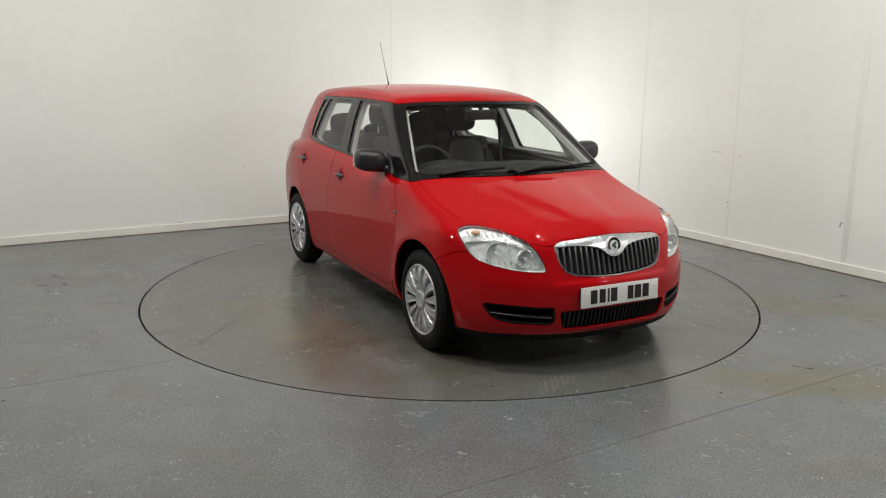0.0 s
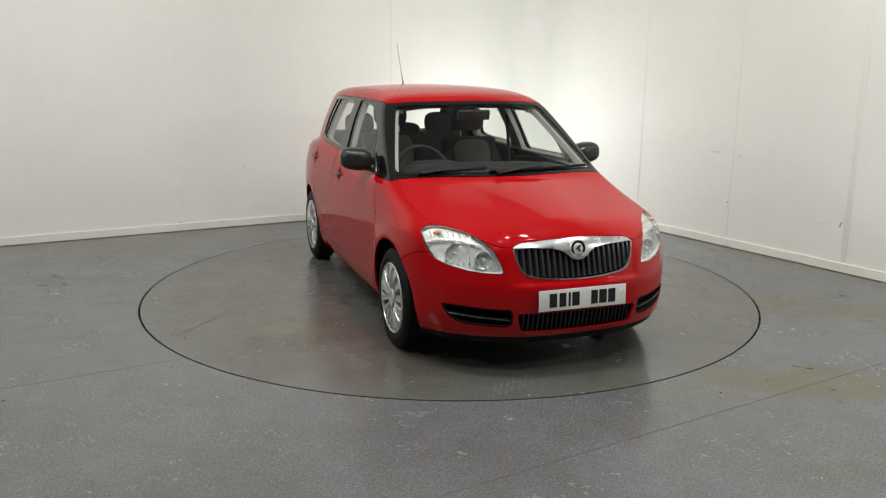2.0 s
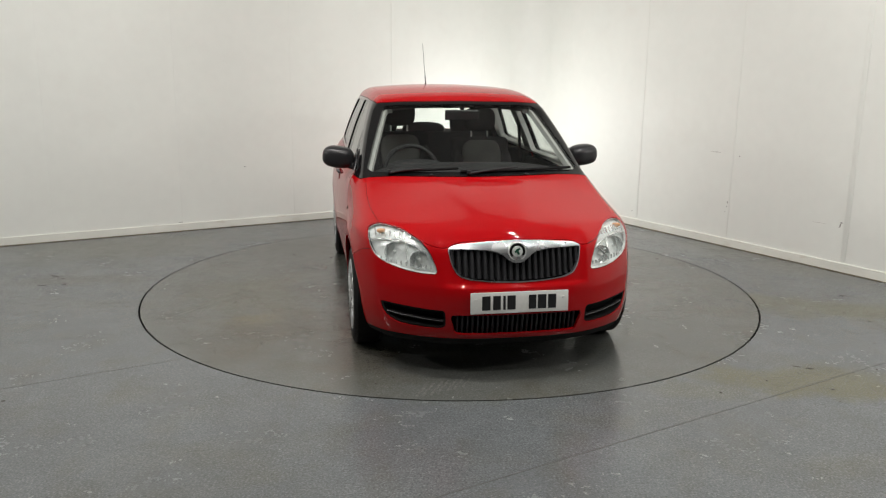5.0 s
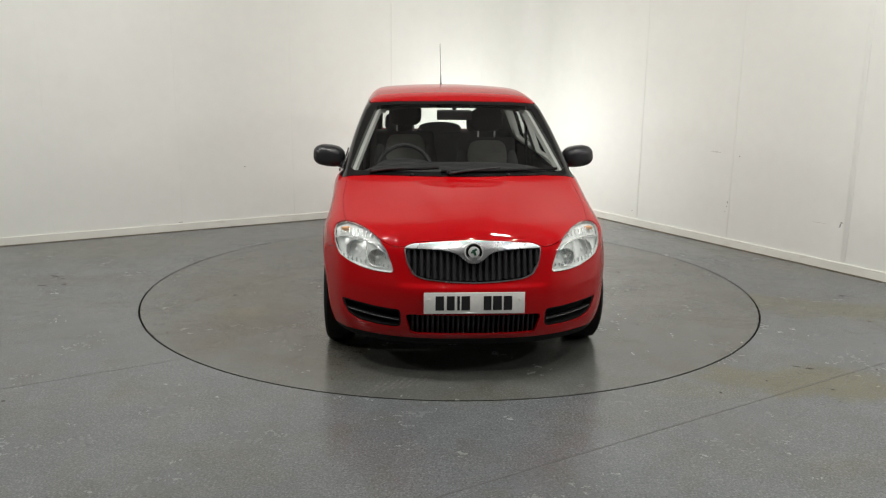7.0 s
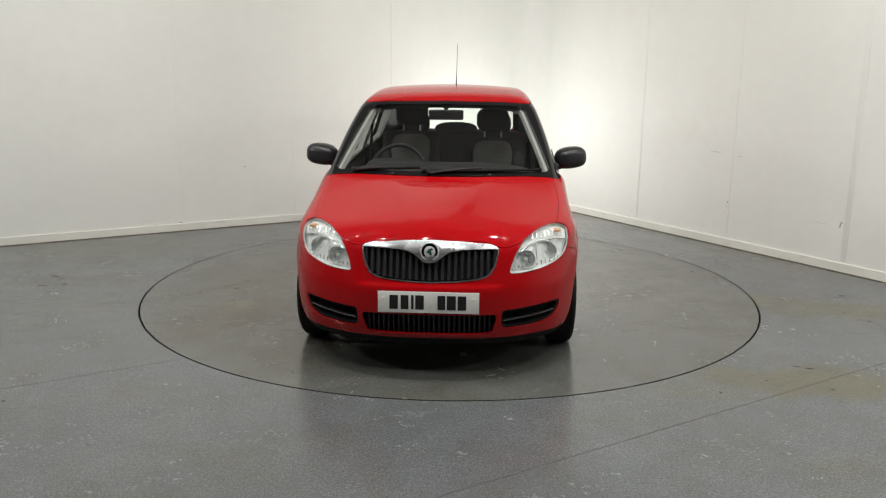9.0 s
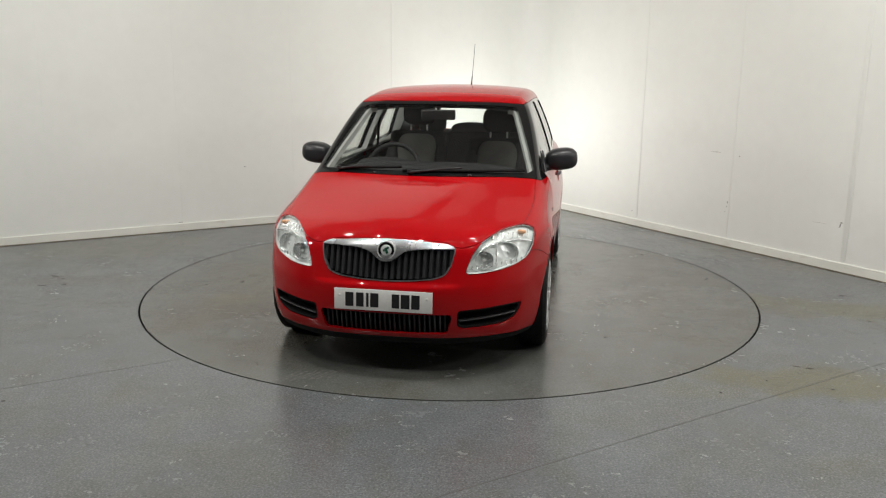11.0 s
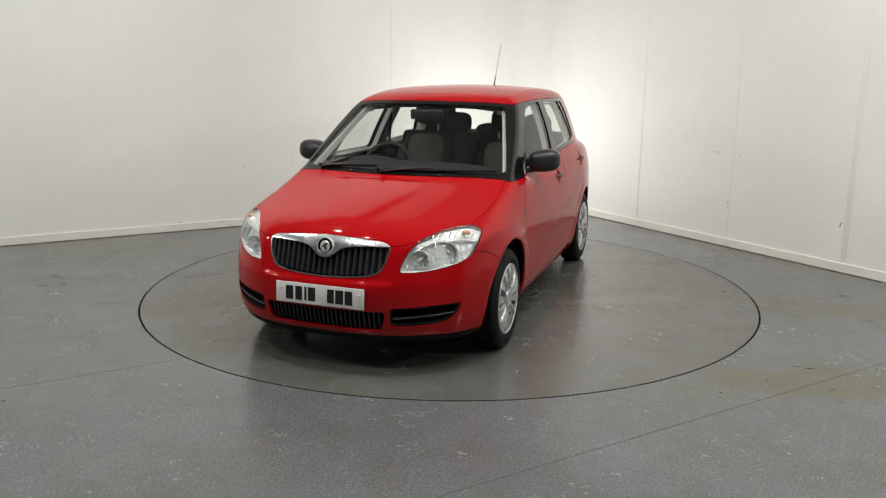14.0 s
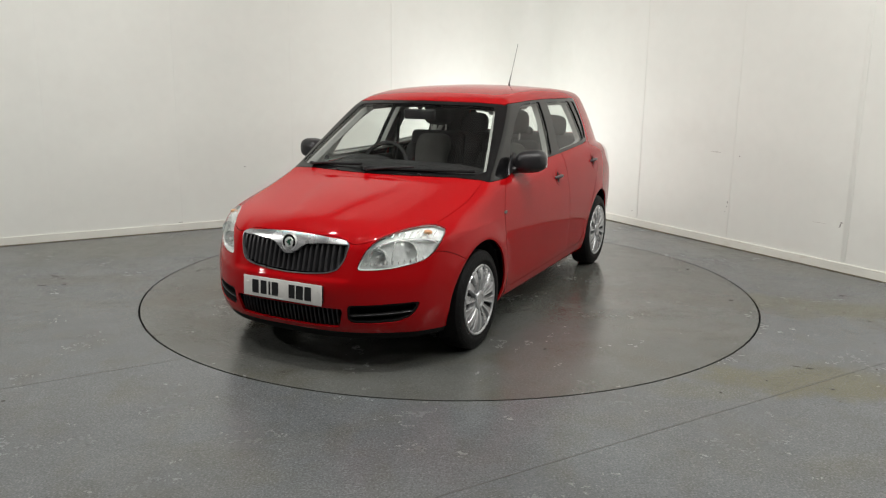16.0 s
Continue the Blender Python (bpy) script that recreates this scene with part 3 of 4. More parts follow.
def skin_part(name, mesh, mat, parent, depth=0.012, offset=0.0, label="", rim=True):
    """A piece of skin, moved out by offset, with an edge turned in by depth."""
    p, tri = mesh
    nrm = skin_normals(p)
    p = p + nrm * offset
    edges = np.concatenate([tri[:, [0, 1]], tri[:, [1, 2]], tri[:, [2, 0]]])
    key = np.sort(edges, 1)
    _, idx, cnt = np.unique(key, axis=0, return_index=True, return_counts=True)
    rim_edges = edges[idx[cnt == 1]]
    if rim and len(rim_edges):
        a, b = rim_edges.T
        n = len(p)
        m = len(a)
        across = np.cross(p[b] - p[a], nrm[a])
        across /= np.linalg.norm(across, axis=1)[:, None] + 1e-9
        ext = np.concatenate([p[a], p[b], p[b] - nrm[b] * depth, p[a] - nrm[a] * depth])
        k = np.arange(m) + n
        tri = np.concatenate([tri, np.stack([k + m, k, k + 3 * m], 1), np.stack([k + m, k + 3 * m, k + 2 * m], 1)])
        p, nrm = np.concatenate([p, ext]), np.concatenate([nrm] + [across] * 4)
    me = bpy.data.meshes.new(name)
    me.from_pydata(p.tolist(), [], tri.tolist())
    me.polygons.foreach_set("use_smooth", [True] * len(tri))
    me.update()
    me.normals_split_custom_set_from_vertices(nrm.tolist())
    me.materials.append(mat)
    ob = new(name, me)
    ob.parent = parent
    return tagged(ob, label)


def pair(name, mesh, mat, **more):
    return [skin_part(name, mesh, mat, car, **more), skin_part(name, mirrored(mesh), mat, car, **more)]


def split(mesh, g, gap=0.0):
    """The piece where g(x, y, z) < 0 and the rest, with a gap between them."""
    v = g(*mesh[0].T)
    return clip(mesh, v + gap), clip(mesh, gap - v)


def front_view(corners, far):
    return lambda x, y, z: np.maximum(polygon(x, z, corners), y - far)


def side_view(corners, near=0.3):
    return lambda x, y, z: np.maximum(polygon(y, z, corners), near - x)


ARCHES = ((-1.182, 0.352), (1.25, 0.352))
whole = skin_mesh()
rest = clip(whole, np.maximum.reduce([np.where(whole[0][:, 0] > 0.45, r - np.hypot(whole[0][:, 1] - c, whole[0][:, 2] - HUB_Z), -1) for c, r in ARCHES]))
rest = clip(rest, 0.185 - rest[0][:, 2])

# black glazed band, its panes and pillars
BAND_SIDE = rounded([(-0.93, 0.945), (-0.655, 0.955), (-0.60, 0.985), (-0.14, 1.003), (0.32, 1.020), (0.91, 1.045), (1.07, 1.056), (1.115, 1.14), (1.132, 1.30), (1.125, 1.396), (0.43, 1.405), (0.086, 1.402),
                     (-0.28, 1.390), (-0.46, 1.345), (-0.95, 0.99)], 0.012, 3)
BAND_FRONT = [(-0.2, 0.966), (0.0, 0.966), (0.35, 0.967), (0.53, 0.966), (0.71, 0.955), (0.75, 1.0), (0.563, 1.384), (0.39, 1.395), (0.0, 1.401), (-0.2, 1.401)]
band, rest = split(rest, lambda x, y, z: np.minimum(front_view(BAND_FRONT, -0.12)(x, y, z), side_view(BAND_SIDE)(x, y, z)), 0.0015)
WINDSCREEN = [(-0.2, 0.990), (0.0, 0.990), (0.36, 0.990), (0.65, 0.985), (0.682, 1.0), (0.634, 1.12), (0.580, 1.245), (0.531, 1.352), (0.514, 1.366), (0.39, 1.376), (0.0, 1.381), (-0.2, 1.381)]
FRONT_WINDOW = rounded([(-0.565, 1.025), (-0.465, 1.165), (-0.306, 1.277), (-0.141, 1.360), (-0.05, 1.384), (0.256, 1.389), (0.225, 1.253), (0.165, 1.040), (0.14, 1.026)], 0.015, 3)
REAR_WINDOW = rounded([(0.405, 1.384), (0.932, 1.376), (0.978, 1.200), (1.004, 1.085), (0.90, 1.066), (0.335, 1.040), (0.352, 1.148)], 0.015, 3)
QUARTER_WINDOW = rounded([(0.958, 1.374), (1.078, 1.368), (1.106, 1.24), (1.100, 1.14), (1.070, 1.080), (1.028, 1.080), (0.998, 1.20)], 0.015, 3)
INNER_SCREEN = [(-0.2, 0.96), (0.655, 0.96), (0.664, 1.0), (0.615, 1.12), (0.561, 1.245), (0.516, 1.350), (0.502, 1.372), (0.39, 1.380), (-0.2, 1.386)]
trim_band = band
for view in (front_view(INNER_SCREEN, -0.12), side_view(FRONT_WINDOW), side_view(REAR_WINDOW), side_view(QUARTER_WINDOW)):
    trim_band = split(trim_band, view)[1]
glass, band = split(band, front_view(WINDSCREEN, -0.12), 0.0)
skin_part("windscreen", weld(glass), CLEAR, car, 0.004, -0.004, "clear windscreen glass", rim=False)
panes = []
for name, outline in (("front_door_window", FRONT_WINDOW), ("rear_door_window", REAR_WINDOW), ("quarter_window", QUARTER_WINDOW)):
    glass, band = split(band, side_view(outline), 0.0)
    panes += pair(name, glass, CLEAR, depth=0.004, offset=-0.007, rim=False)
front_band = clip(band, band[0][:, 1] - np.interp(band[0][:, 2], [0.9, 0.985, 1.16, 1.38], [-0.60, -0.585, -0.475, -0.12]))
side_band = clip(band, np.interp(band[0][:, 2], [0.9, 0.985, 1.16, 1.38], [-0.60, -0.585, -0.475, -0.12]) - band[0][:, 1])
skin_part("windscreen_surround", weld(front_band), BLACK_GLOSS, car, 0.03, 0.0, "gloss black windscreen pillars and header")
pair("window_frame", side_band, BLACK_GLOSS, depth=0.03, label="black side window frame and pillar")
trim_band = clip(trim_band, -np.maximum(trim_band[0][:, 0] - 0.47, trim_band[0][:, 1]))
inner = (trim_band[0] - skin_normals(trim_band[0]) * 0.031, trim_band[1])
skin_part("pillar_trim", weld(inner), PILLAR_GREY, car, 0.036, 0.0, "pale grey inner pillar trim")

# rear window and tail
glass, rest = split(rest, lambda x, y, z: np.maximum(polygon(x, z, rounded([(-0.3, 1.06), (0.53, 1.07), (0.525, 1.33), (0.47, 1.375), (-0.3, 1.384)], 0.05, 4)), 1.45 - y), 0.0)
skin_part("rear_window", weld(glass), CLEAR, car, 0.004, -0.004, "clear tailgate glass", rim=False)

TAIL = rounded([(1.57, 0.925), (1.60, 0.985), (1.70, 1.015), (2.1, 1.01), (2.1, 0.77), (1.70, 0.79), (1.60, 0.86)], 0.03, 4)
glass, rest = split(rest, side_view(TAIL, 0.56), 0.0015)
pair("tail_light", glass, TAIL_RED, depth=0.02, label="dark red tail light")

# front openings
LAMP = rounded([(0.737, 0.760), (0.69, 0.781), (0.635, 0.783), (0.562, 0.770), (0.489, 0.731), (0.449, 0.680), (0.421, 0.61), (0.414, 0.572), (0.495, 0.572), (0.575, 0.580), (0.66, 0.600), (0.714, 0.626), (0.741, 0.675), (0.746, 0.724)], 0.02, 3)
GRILLE = rounded([(-0.3, 0.734), (0.0, 0.739), (0.15, 0.732), (0.316, 0.719), (0.360, 0.701), (0.343, 0.62), (0.312, 0.566), (0.255, 0.547), (0.13, 0.535), (0.0, 0.530), (-0.3, 0.540)], 0.02, 3)
INTAKE = rounded([(-0.4, 0.366), (0.347, 0.366), (0.352, 0.345), (0.328, 0.264), (0.31, 0.258), (0.17, 0.256), (0.0, 0.255), (-0.4, 0.262)], 0.012, 3)
FOG = rounded([(0.378, 0.372), (0.386, 0.388), (0.46, 0.390), (0.57, 0.396), (0.695, 0.400), (0.682, 0.352), (0.656, 0.315), (0.60, 0.292), (0.50, 0.287), (0.395, 0.286), (0.375, 0.305)], 0.016, 3)
lamp_skin, rest = split(rest, front_view(LAMP, -1.3), 0.002)
grille_skin, rest = split(rest, front_view(GRILLE, -1.6), 0.0)
intake_skin, rest = split(rest, front_view(INTAKE, -1.6), 0.0)
fog_skin, rest = split(rest, front_view(FOG, -1.5), 0.0)

# painted panels
front_edge = curve([(0.0, 0.741), (0.15, 0.734), (0.316, 0.721), (0.362, 0.704), (0.43, 0.709), (0.48, 0.727), (0.52, 0.75), (0.6, 0.76)])
wing_edge = curve([(-1.75, 0.66), (-1.53, 0.638), (-1.447, 0.600), (-1.355, 0.548), (-1.2, 0.48)])
bumper, rest = split(rest, lambda x, y, z: np.maximum(z - np.where(x < 0.56, front_edge(np.minimum(x, 0.6)), wing_edge(y)), y + 1.0), 0.0018)
lip, bumper = split(bumper, lambda x, y, z: z - np.interp(x, [0, 0.35, 0.6, 0.7, 0.8], [0.232, 0.231, 0.228, 0.222, 0.215]), 0.0)
skin_part("front_bumper", weld(bumper), RED, car, 0.014, 0.0, "red painted front bumper")
skin_part("bumper_lip", weld(lip), DARK, car, 0.03, -0.004, "black plastic lip under the bumper")
bonnet_side = curve([(-1.95, 0.58), (-1.75, 0.63), (-1.59, 0.664), (-1.40, 0.695), (-1.28, 0.706), (-1.15, 0.709), (-0.967, 0.699), (-0.85, 0.692)])
bonnet, rest = split(rest, lambda x, y, z: np.maximum(np.maximum(x - bonnet_side(y), y + 0.7), 0.6 - z), 0.0011)
skin_part("bonnet", weld(bonnet), RED, car, 0.02, 0.0, "red painted bonnet with two shallow creases")
FRONT_DOOR = rounded([(-0.665, 0.99), (-0.79, 0.915), (-0.855, 0.74), (-0.82, 0.52), (-0.735, 0.34), (-0.69, 0.25), (0.44, 0.262), (0.425, 0.55), (0.375, 0.85), (0.335, 1.1), (-0.3, 1.1)], 0.05, 4)
REAR_DOOR = rounded([(0.37, 1.1), (0.375, 0.85), (0.425, 0.55), (0.44, 0.262), (0.80, 0.270), (0.87, 0.36), (0.93, 0.50), (1.03, 0.66), (1.15, 0.80), (1.185, 0.95), (1.13, 1.075), (0.9, 1.1)], 0.04, 4)
door, rest = split(rest, side_view(FRONT_DOOR), 0.002)
front_doors = pair("front_door", door, RED, depth=0.03, label="red painted front door")
door, rest = split(rest, side_view(REAR_DOOR), 0.002)
rear_doors = pair("rear_door", door, RED, depth=0.03, label="red painted rear door")
roof, rest = split(rest, lambda x, y, z: np.maximum(np.maximum(x - np.interp(y, [-0.4, 0.2, 1.5], [0.535, 0.520, 0.49]), 1.30 - z), y - 1.52), 0.0004)
skin_part("roof", weld(roof), RED, car, 0.012, 0.0, "red painted roof")
wing, rest = split(rest, lambda x, y, z: np.maximum(y + 0.62, -z + np.interp(y, [-0.76, -0.70], [0.0, 0.25])), 0.0)
pair("front_wing", wing, RED, depth=0.012, label="red painted front wing")
gate, rest = split(rest, lambda x, y, z: np.maximum(np.maximum(x - 0.58, 1.53 - y), 0.62 - z), 0.002)
skin_part("tailgate", weld(gate), RED, car, 0.03, 0.0, "red painted tailgate")
skin_part("body_shell", weld(rest), RED, car, 0.012, 0.0, "red painted sills and rear quarters")

# dark lining behind the panels, wheel wells, floor and cabin lining
lining = clip(whole, np.maximum.reduce([np.where(whole[0][:, 0] > 0.45, r + 0.004 - np.hypot(whole[0][:, 1] - c, whole[0][:, 2] - HUB_Z), -1) for c, r in ARCHES]))
lining = clip(lining, lining[0][:, 2] - np.interp(lining[0][:, 1], [-0.9, -0.6, 0.0, 1.1, 1.5, 2.0], [0.955, 0.95, 0.985, 1.035, 1.04, 1.04]))
for g in (LAMP, GRILLE, INTAKE, FOG):
    lining = clip(lining, -np.maximum(polygon(lining[0][:, 0], lining[0][:, 2], g), lining[0][:, 1] + 1.45))
lining = clip(lining, -np.maximum(lining[0][:, 1] + 0.93, 0.9 - lining[0][:, 2]))
skin_part("body_lining", weld((lining[0] - skin_normals(lining[0]) * 0.022, lining[1])), DARK, car, 0.0, 0.0, "dark inner lining and underside", rim=False)
tail = clip(whole, np.maximum(0.98 - whole[0][:, 2], 1.14 - whole[0][:, 1]))
tail = clip(tail, -np.maximum(polygon(tail[0][:, 0], tail[0][:, 2], [(-0.3, 1.06), (0.53, 1.07), (0.525, 1.33), (0.47, 1.375), (-0.3, 1.384)]), 1.4 - tail[0][:, 1]))
skin_part("tail_trim", weld((tail[0] - skin_normals(tail[0]) * 0.024, tail[1])), DASH, car, 0.0, 0.0, "dark inner trim of the rear pillars", rim=False)
head = clip(whole, 1.385 - whole[0][:, 2])
head = clip(head, np.abs(head[0][:, 1] - 0.6) - 0.95)
skin_part("headlining", weld((head[0] - skin_normals(head[0]) * 0.03, head[1])), TRIM_GREY, car, 0.0, 0.0, "pale grey headlining", rim=False)
for c, r in ARCHES:
    for s in (-1, 1):
        bm = bmesh.new()
        rows = []
        for k in range(25):
            a = radians(-10 + 200 * k / 24)
            rows.append([bm.verts.new((s * x, c + (r + 0.006) * math.cos(a), HUB_Z + (r + 0.006) * math.sin(a))) for x in (0.42, 0.775 if c < 0 else 0.72)])
        for a, b in zip(rows, rows[1:]):
            bm.faces.new((a[0], a[1], b[1], b[0]))
        bm.faces.new([q[0] for q in rows])
        part("wheel_well", bm, DARK, car)
part("floor_pan", block((1.30, 2.9, 0.05), pose(0, 0.15, 0.225), 0.02), DARK, car)
part("engine_bay_floor", block((0.84, 0.85, 0.05), pose(0, -1.42, 0.235), 0.02), DARK, car)


# headlights
def front_y(x, z):
    return float(cast(np.array([[x, -1.2, z]]), np.array([[0.0, -1.0, 0.0]]))[0, 1])


def shrunk(mesh, depth):
    return mesh[0] - skin_normals(mesh[0]) * 0.004 + np.array([-0.25, 1, 0]) * depth, mesh[1]


def bowl(radius, deep, at):
    return lathe([(radius * math.sin(a), -deep * math.cos(a)) for a in [math.pi / 2 * k / 8 for k in range(1, 9)]] + [(radius * 1.08, 0.004), (radius * 1.08, -0.012)], 32, at=at)


def headlight(s):
    flip = (lambda m: m) if s > 0 else mirrored
    lens = skin_part("headlight", flip(lamp_skin), LENS, car, 0.02, 0.0, "clear plastic headlight lens")
    shell = shrunk(lamp_skin, 0.034)
    p, tri = flip(shell)
    me = bpy.data.meshes.new("reflector")
    top = flip(lamp_skin)[0] - skin_normals(flip(lamp_skin)[0]) * 0.006
    edges = np.concatenate([tri[:, [0, 1]], tri[:, [1, 2]], tri[:, [2, 0]]])
    _, idx, cnt = np.unique(np.sort(edges, 1), axis=0, return_index=True, return_counts=True)
    a, b = edges[idx[cnt == 1]].T
    n = len(p)
    side = np.concatenate([np.stack([a + n, b + n, b], 1), np.stack([a + n, b, a], 1)])
    me.from_pydata(np.concatenate([p, top]).tolist(), [], np.concatenate([tri, side]).tolist())
    me.polygons.foreach_set("use_smooth", [True] * len(me.polygons))
    me.set_sharp_from_angle(angle=radians(40))
    me.materials.append(LAMP_GREY)
    ob = new("lamp_housing", me)
    ob.parent = lens
    aim = Matrix.Rotation(radians(90), 4, "X")
    for x, y, z, r, d in ((0.612, -1.704, 0.655, 0.052, 0.040), (0.500, -1.822, 0.636, 0.044, 0.034)):
        at = Matrix.Translation((s * x, y, z)) @ aim
        part("reflector", bowl(r, d, at), REFLECTOR, lens, "bright mirrored reflector")
        part("bulb", lathe([(0, 0.01), (0.008, 0.006), (0.010, -0.02), (0.014, -d)], 16, at=at), LAMP_GREY, lens)
    part("indicator_bulb", ellipsoid((0.026, 0.014, 0.012), 2.2, Matrix.Translation((s * 0.672, -1.592, 0.750)), rings=10, sides=16), AMBER, lens, "amber indicator bulb")

    def inside(x, z, deep):
        return (s * x, front_y(x, z) + deep, z)
    part("divider", tube([inside(x, z, 0.030) for x, z in ((0.725, 0.700), (0.66, 0.716), (0.58, 0.715), (0.51, 0.70), (0.465, 0.67))], 0.006, 8), REFLECTOR, lens)
    part("divider", tube([inside(x, z, 0.028) for x, z in ((0.555, 0.708), (0.556, 0.66), (0.556, 0.605))], 0.004, 8), REFLECTOR, lens)
    for k in range(9):
        part("flute", tube([inside(0.700 - 0.024 * k, 0.728, 0.028), inside(0.700 - 0.024 * k, 0.752 - 0.002 * max(0, k - 5) ** 2, 0.028)], 0.0045, 6), REFLECTOR, lens)
    for k in range(11):
        part("flute", tube([inside(0.440 + 0.024 * k, 0.590 + 0.001 * k, 0.030), inside(0.440 + 0.024 * k, 0.606 + 0.002 * k, 0.030)], 0.005, 6), REFLECTOR, lens)
    return lens


for s in (1, -1):
    headlight(s)


# radiator grille
grille = skin_part("radiator_grille", weld((grille_skin[0] + [0, 0.045, 0], grille_skin[1])), BLACK_PLASTIC, car, 0.0, 0.0, "black slatted radiator grille", rim=False)
drop = curve([(0.0, 0.628), (0.03, 0.633), (0.055, 0.650), (0.085, 0.673), (0.13, 0.688), (0.2, 0.694), (0.30, 0.697), (0.40, 0.695)])
bar = clip(grille_skin, drop(grille_skin[0][:, 0]) - grille_skin[0][:, 2])
bar = clip(bar, polygon(bar[0][:, 0], bar[0][:, 2], GRILLE) + 0.001)
skin_part("grille_bar", weld(bar), CHROME, grille, 0.02, 0.006, "satin chrome bar with a dip round the badge")
hole = [(x * 0.984, 0.53 + (z - 0.53) * 0.96 + 0.006) for x, z in GRILLE]
trim = clip(grille_skin, -polygon(grille_skin[0][:, 0], grille_skin[0][:, 2], hole))
trim = clip(trim, trim[0][:, 2] - drop(trim[0][:, 0]))
skin_part("grille_frame", weld(trim), SATIN, grille, 0.02, 0.003, "satin chrome lower frame")
for k in range(-10, 11):
    x = k * 0.0335
    z0 = float(np.interp(abs(x), [0, 0.13, 0.255, 0.312, 0.343], [0.536, 0.541, 0.553, 0.572, 0.625])) + 0.004
    z1 = float(drop(abs(x))) - 0.002
    if z1 - z0 < 0.02:
        continue
    bm = bmesh.new()
    rows = []
    for j in range(9):
        z = z0 + (z1 - z0) * j / 8
        y = front_y(x, z)
        rows.append([bm.verts.new((x + dx, y + dy, z)) for dx, dy in ((-0.0135, 0.046), (-0.0110, 0.020), (-0.006, 0.010), (0.006, 0.010), (0.0110, 0.020), (0.0135, 0.046))])
    for a, b in zip(rows, rows[1:]):
        for i in range(5):
            bm.faces.new((a[i], a[i + 1], b[i + 1], b[i]))
    part("slat", bm, SLAT, grille)
by = front_y(0, 0.687) - 0.006
AIM = Matrix.Translation((0, by, 0.686)) @ Matrix.Rotation(radians(80), 4, "X")
badge = part("badge", lathe([(0, 0.004), (0.043, 0.004), (0.044, 0.003), (0.044, -0.014)], 40, at=AIM), BLACK_GLOSS, car, "round dark green badge in a chrome ring")
part("badge_ring", lathe([(0.042, 0.003), (0.0435, 0.007), (0.047, 0.007), (0.0495, 0.003), (0.050, -0.016)], 40, at=AIM), BADGE_RIM, badge)
part("badge_disc", lathe([(0, 0.0065), (0.027, 0.006), (0.029, 0.004), (0.029, 0.002)], 32, at=AIM), BADGE_RIM, badge)
emblem = block((0.013, 0.032, 0.004), AIM @ pose(0.002, -0.002, 0.007, 0, 0, 20), 0.001, 1)
block((0.034, 0.011, 0.004), AIM @ pose(0.0, 0.006, 0.0072, 0, 0, 35), 0.001, 1, emblem)
part("emblem", emblem, BADGE, badge)

# lower intake with thin uprights
intake = skin_part("lower_intake", weld((intake_skin[0] + [0, 0.06, 0], intake_skin[1])), DARK, car, 0.0, 0.0, "black lower air intake with upright bars", rim=False)
for k in range(-12, 13):
    x = k * 0.0262
    bm = bmesh.new()
    rows = []
    for j in range(5):
        z = 0.257 + 0.108 * j / 4
        y = front_y(x, z)
        rows.append([bm.verts.new((x + dx, y + dy, z)) for dx, dy in ((-0.007, 0.055), (-0.005, 0.016), (0, 0.011), (0.005, 0.016), (0.007, 0.055))])
    for a, b in zip(rows, rows[1:]):
        for i in range(4):
            bm.faces.new((a[i], a[i + 1], b[i + 1], b[i]))
    part("intake_bar", bm, SLAT, intake)
edge = [(x, front_y(x, 0.2575) - 0.001, 0.2575) for x in np.linspace(-0.31, 0.31, 15).tolist()]
part("intake_rim", tube(edge, 0.0035, 8), RED, intake)

# side intakes
for s in (1, -1):
    flip = (lambda m: m) if s > 0 else mirrored
    pocket = skin_part("side_intake", flip((fog_skin[0] + [0, 0.07, 0], fog_skin[1])), DARK, car, 0.0, 0.0, "black side intake with a blade across", rim=False)
    surround = clip(fog_skin, -(polygon(fog_skin[0][:, 0], fog_skin[0][:, 2], FOG) + 0.010))
    skin_part("intake_frame", flip(surround), DARK, pocket, 0.05, -0.004)
    blade = bmesh.new()
    rows = []
    for j in range(13):
        x = 0.375 + 0.30 * j / 12
        z = 0.326 + 0.020 * (j / 12)
        y = front_y(x, z)
        rows.append([blade.verts.new((s * x, y + dy, z + dz)) for dy, dz in ((0.055, 0.006), (0.016, 0.007), (0.010, 0.0), (0.018, -0.010), (0.055, -0.016))])
    for a, b in zip(rows, rows[1:]):
        for i in range(4):
            blade.faces.new((a[i], a[i + 1], b[i + 1], b[i]))
    part("intake_blade", blade, RUBBER, pocket)
    # Paler grey bar that stands in for the highlight along the blade.
    highlight_line = [(s * x, front_y(x, z) + 0.010, z) for x, z in ((0.39 + 0.27 * j / 8, 0.327 + 0.019 * j / 8) for j in range(9))]
    part("blade_highlight", tube(highlight_line, 0.0022, 6), GREY_PLASTIC, pocket)
    back = bmesh.new()
    block((0.36, 0.02, 0.16), pose(s * 0.53, -1.70, 0.34, 0, 0, s * 32), 0.004, 1, back)
    part("intake_back", back, DARK, pocket)

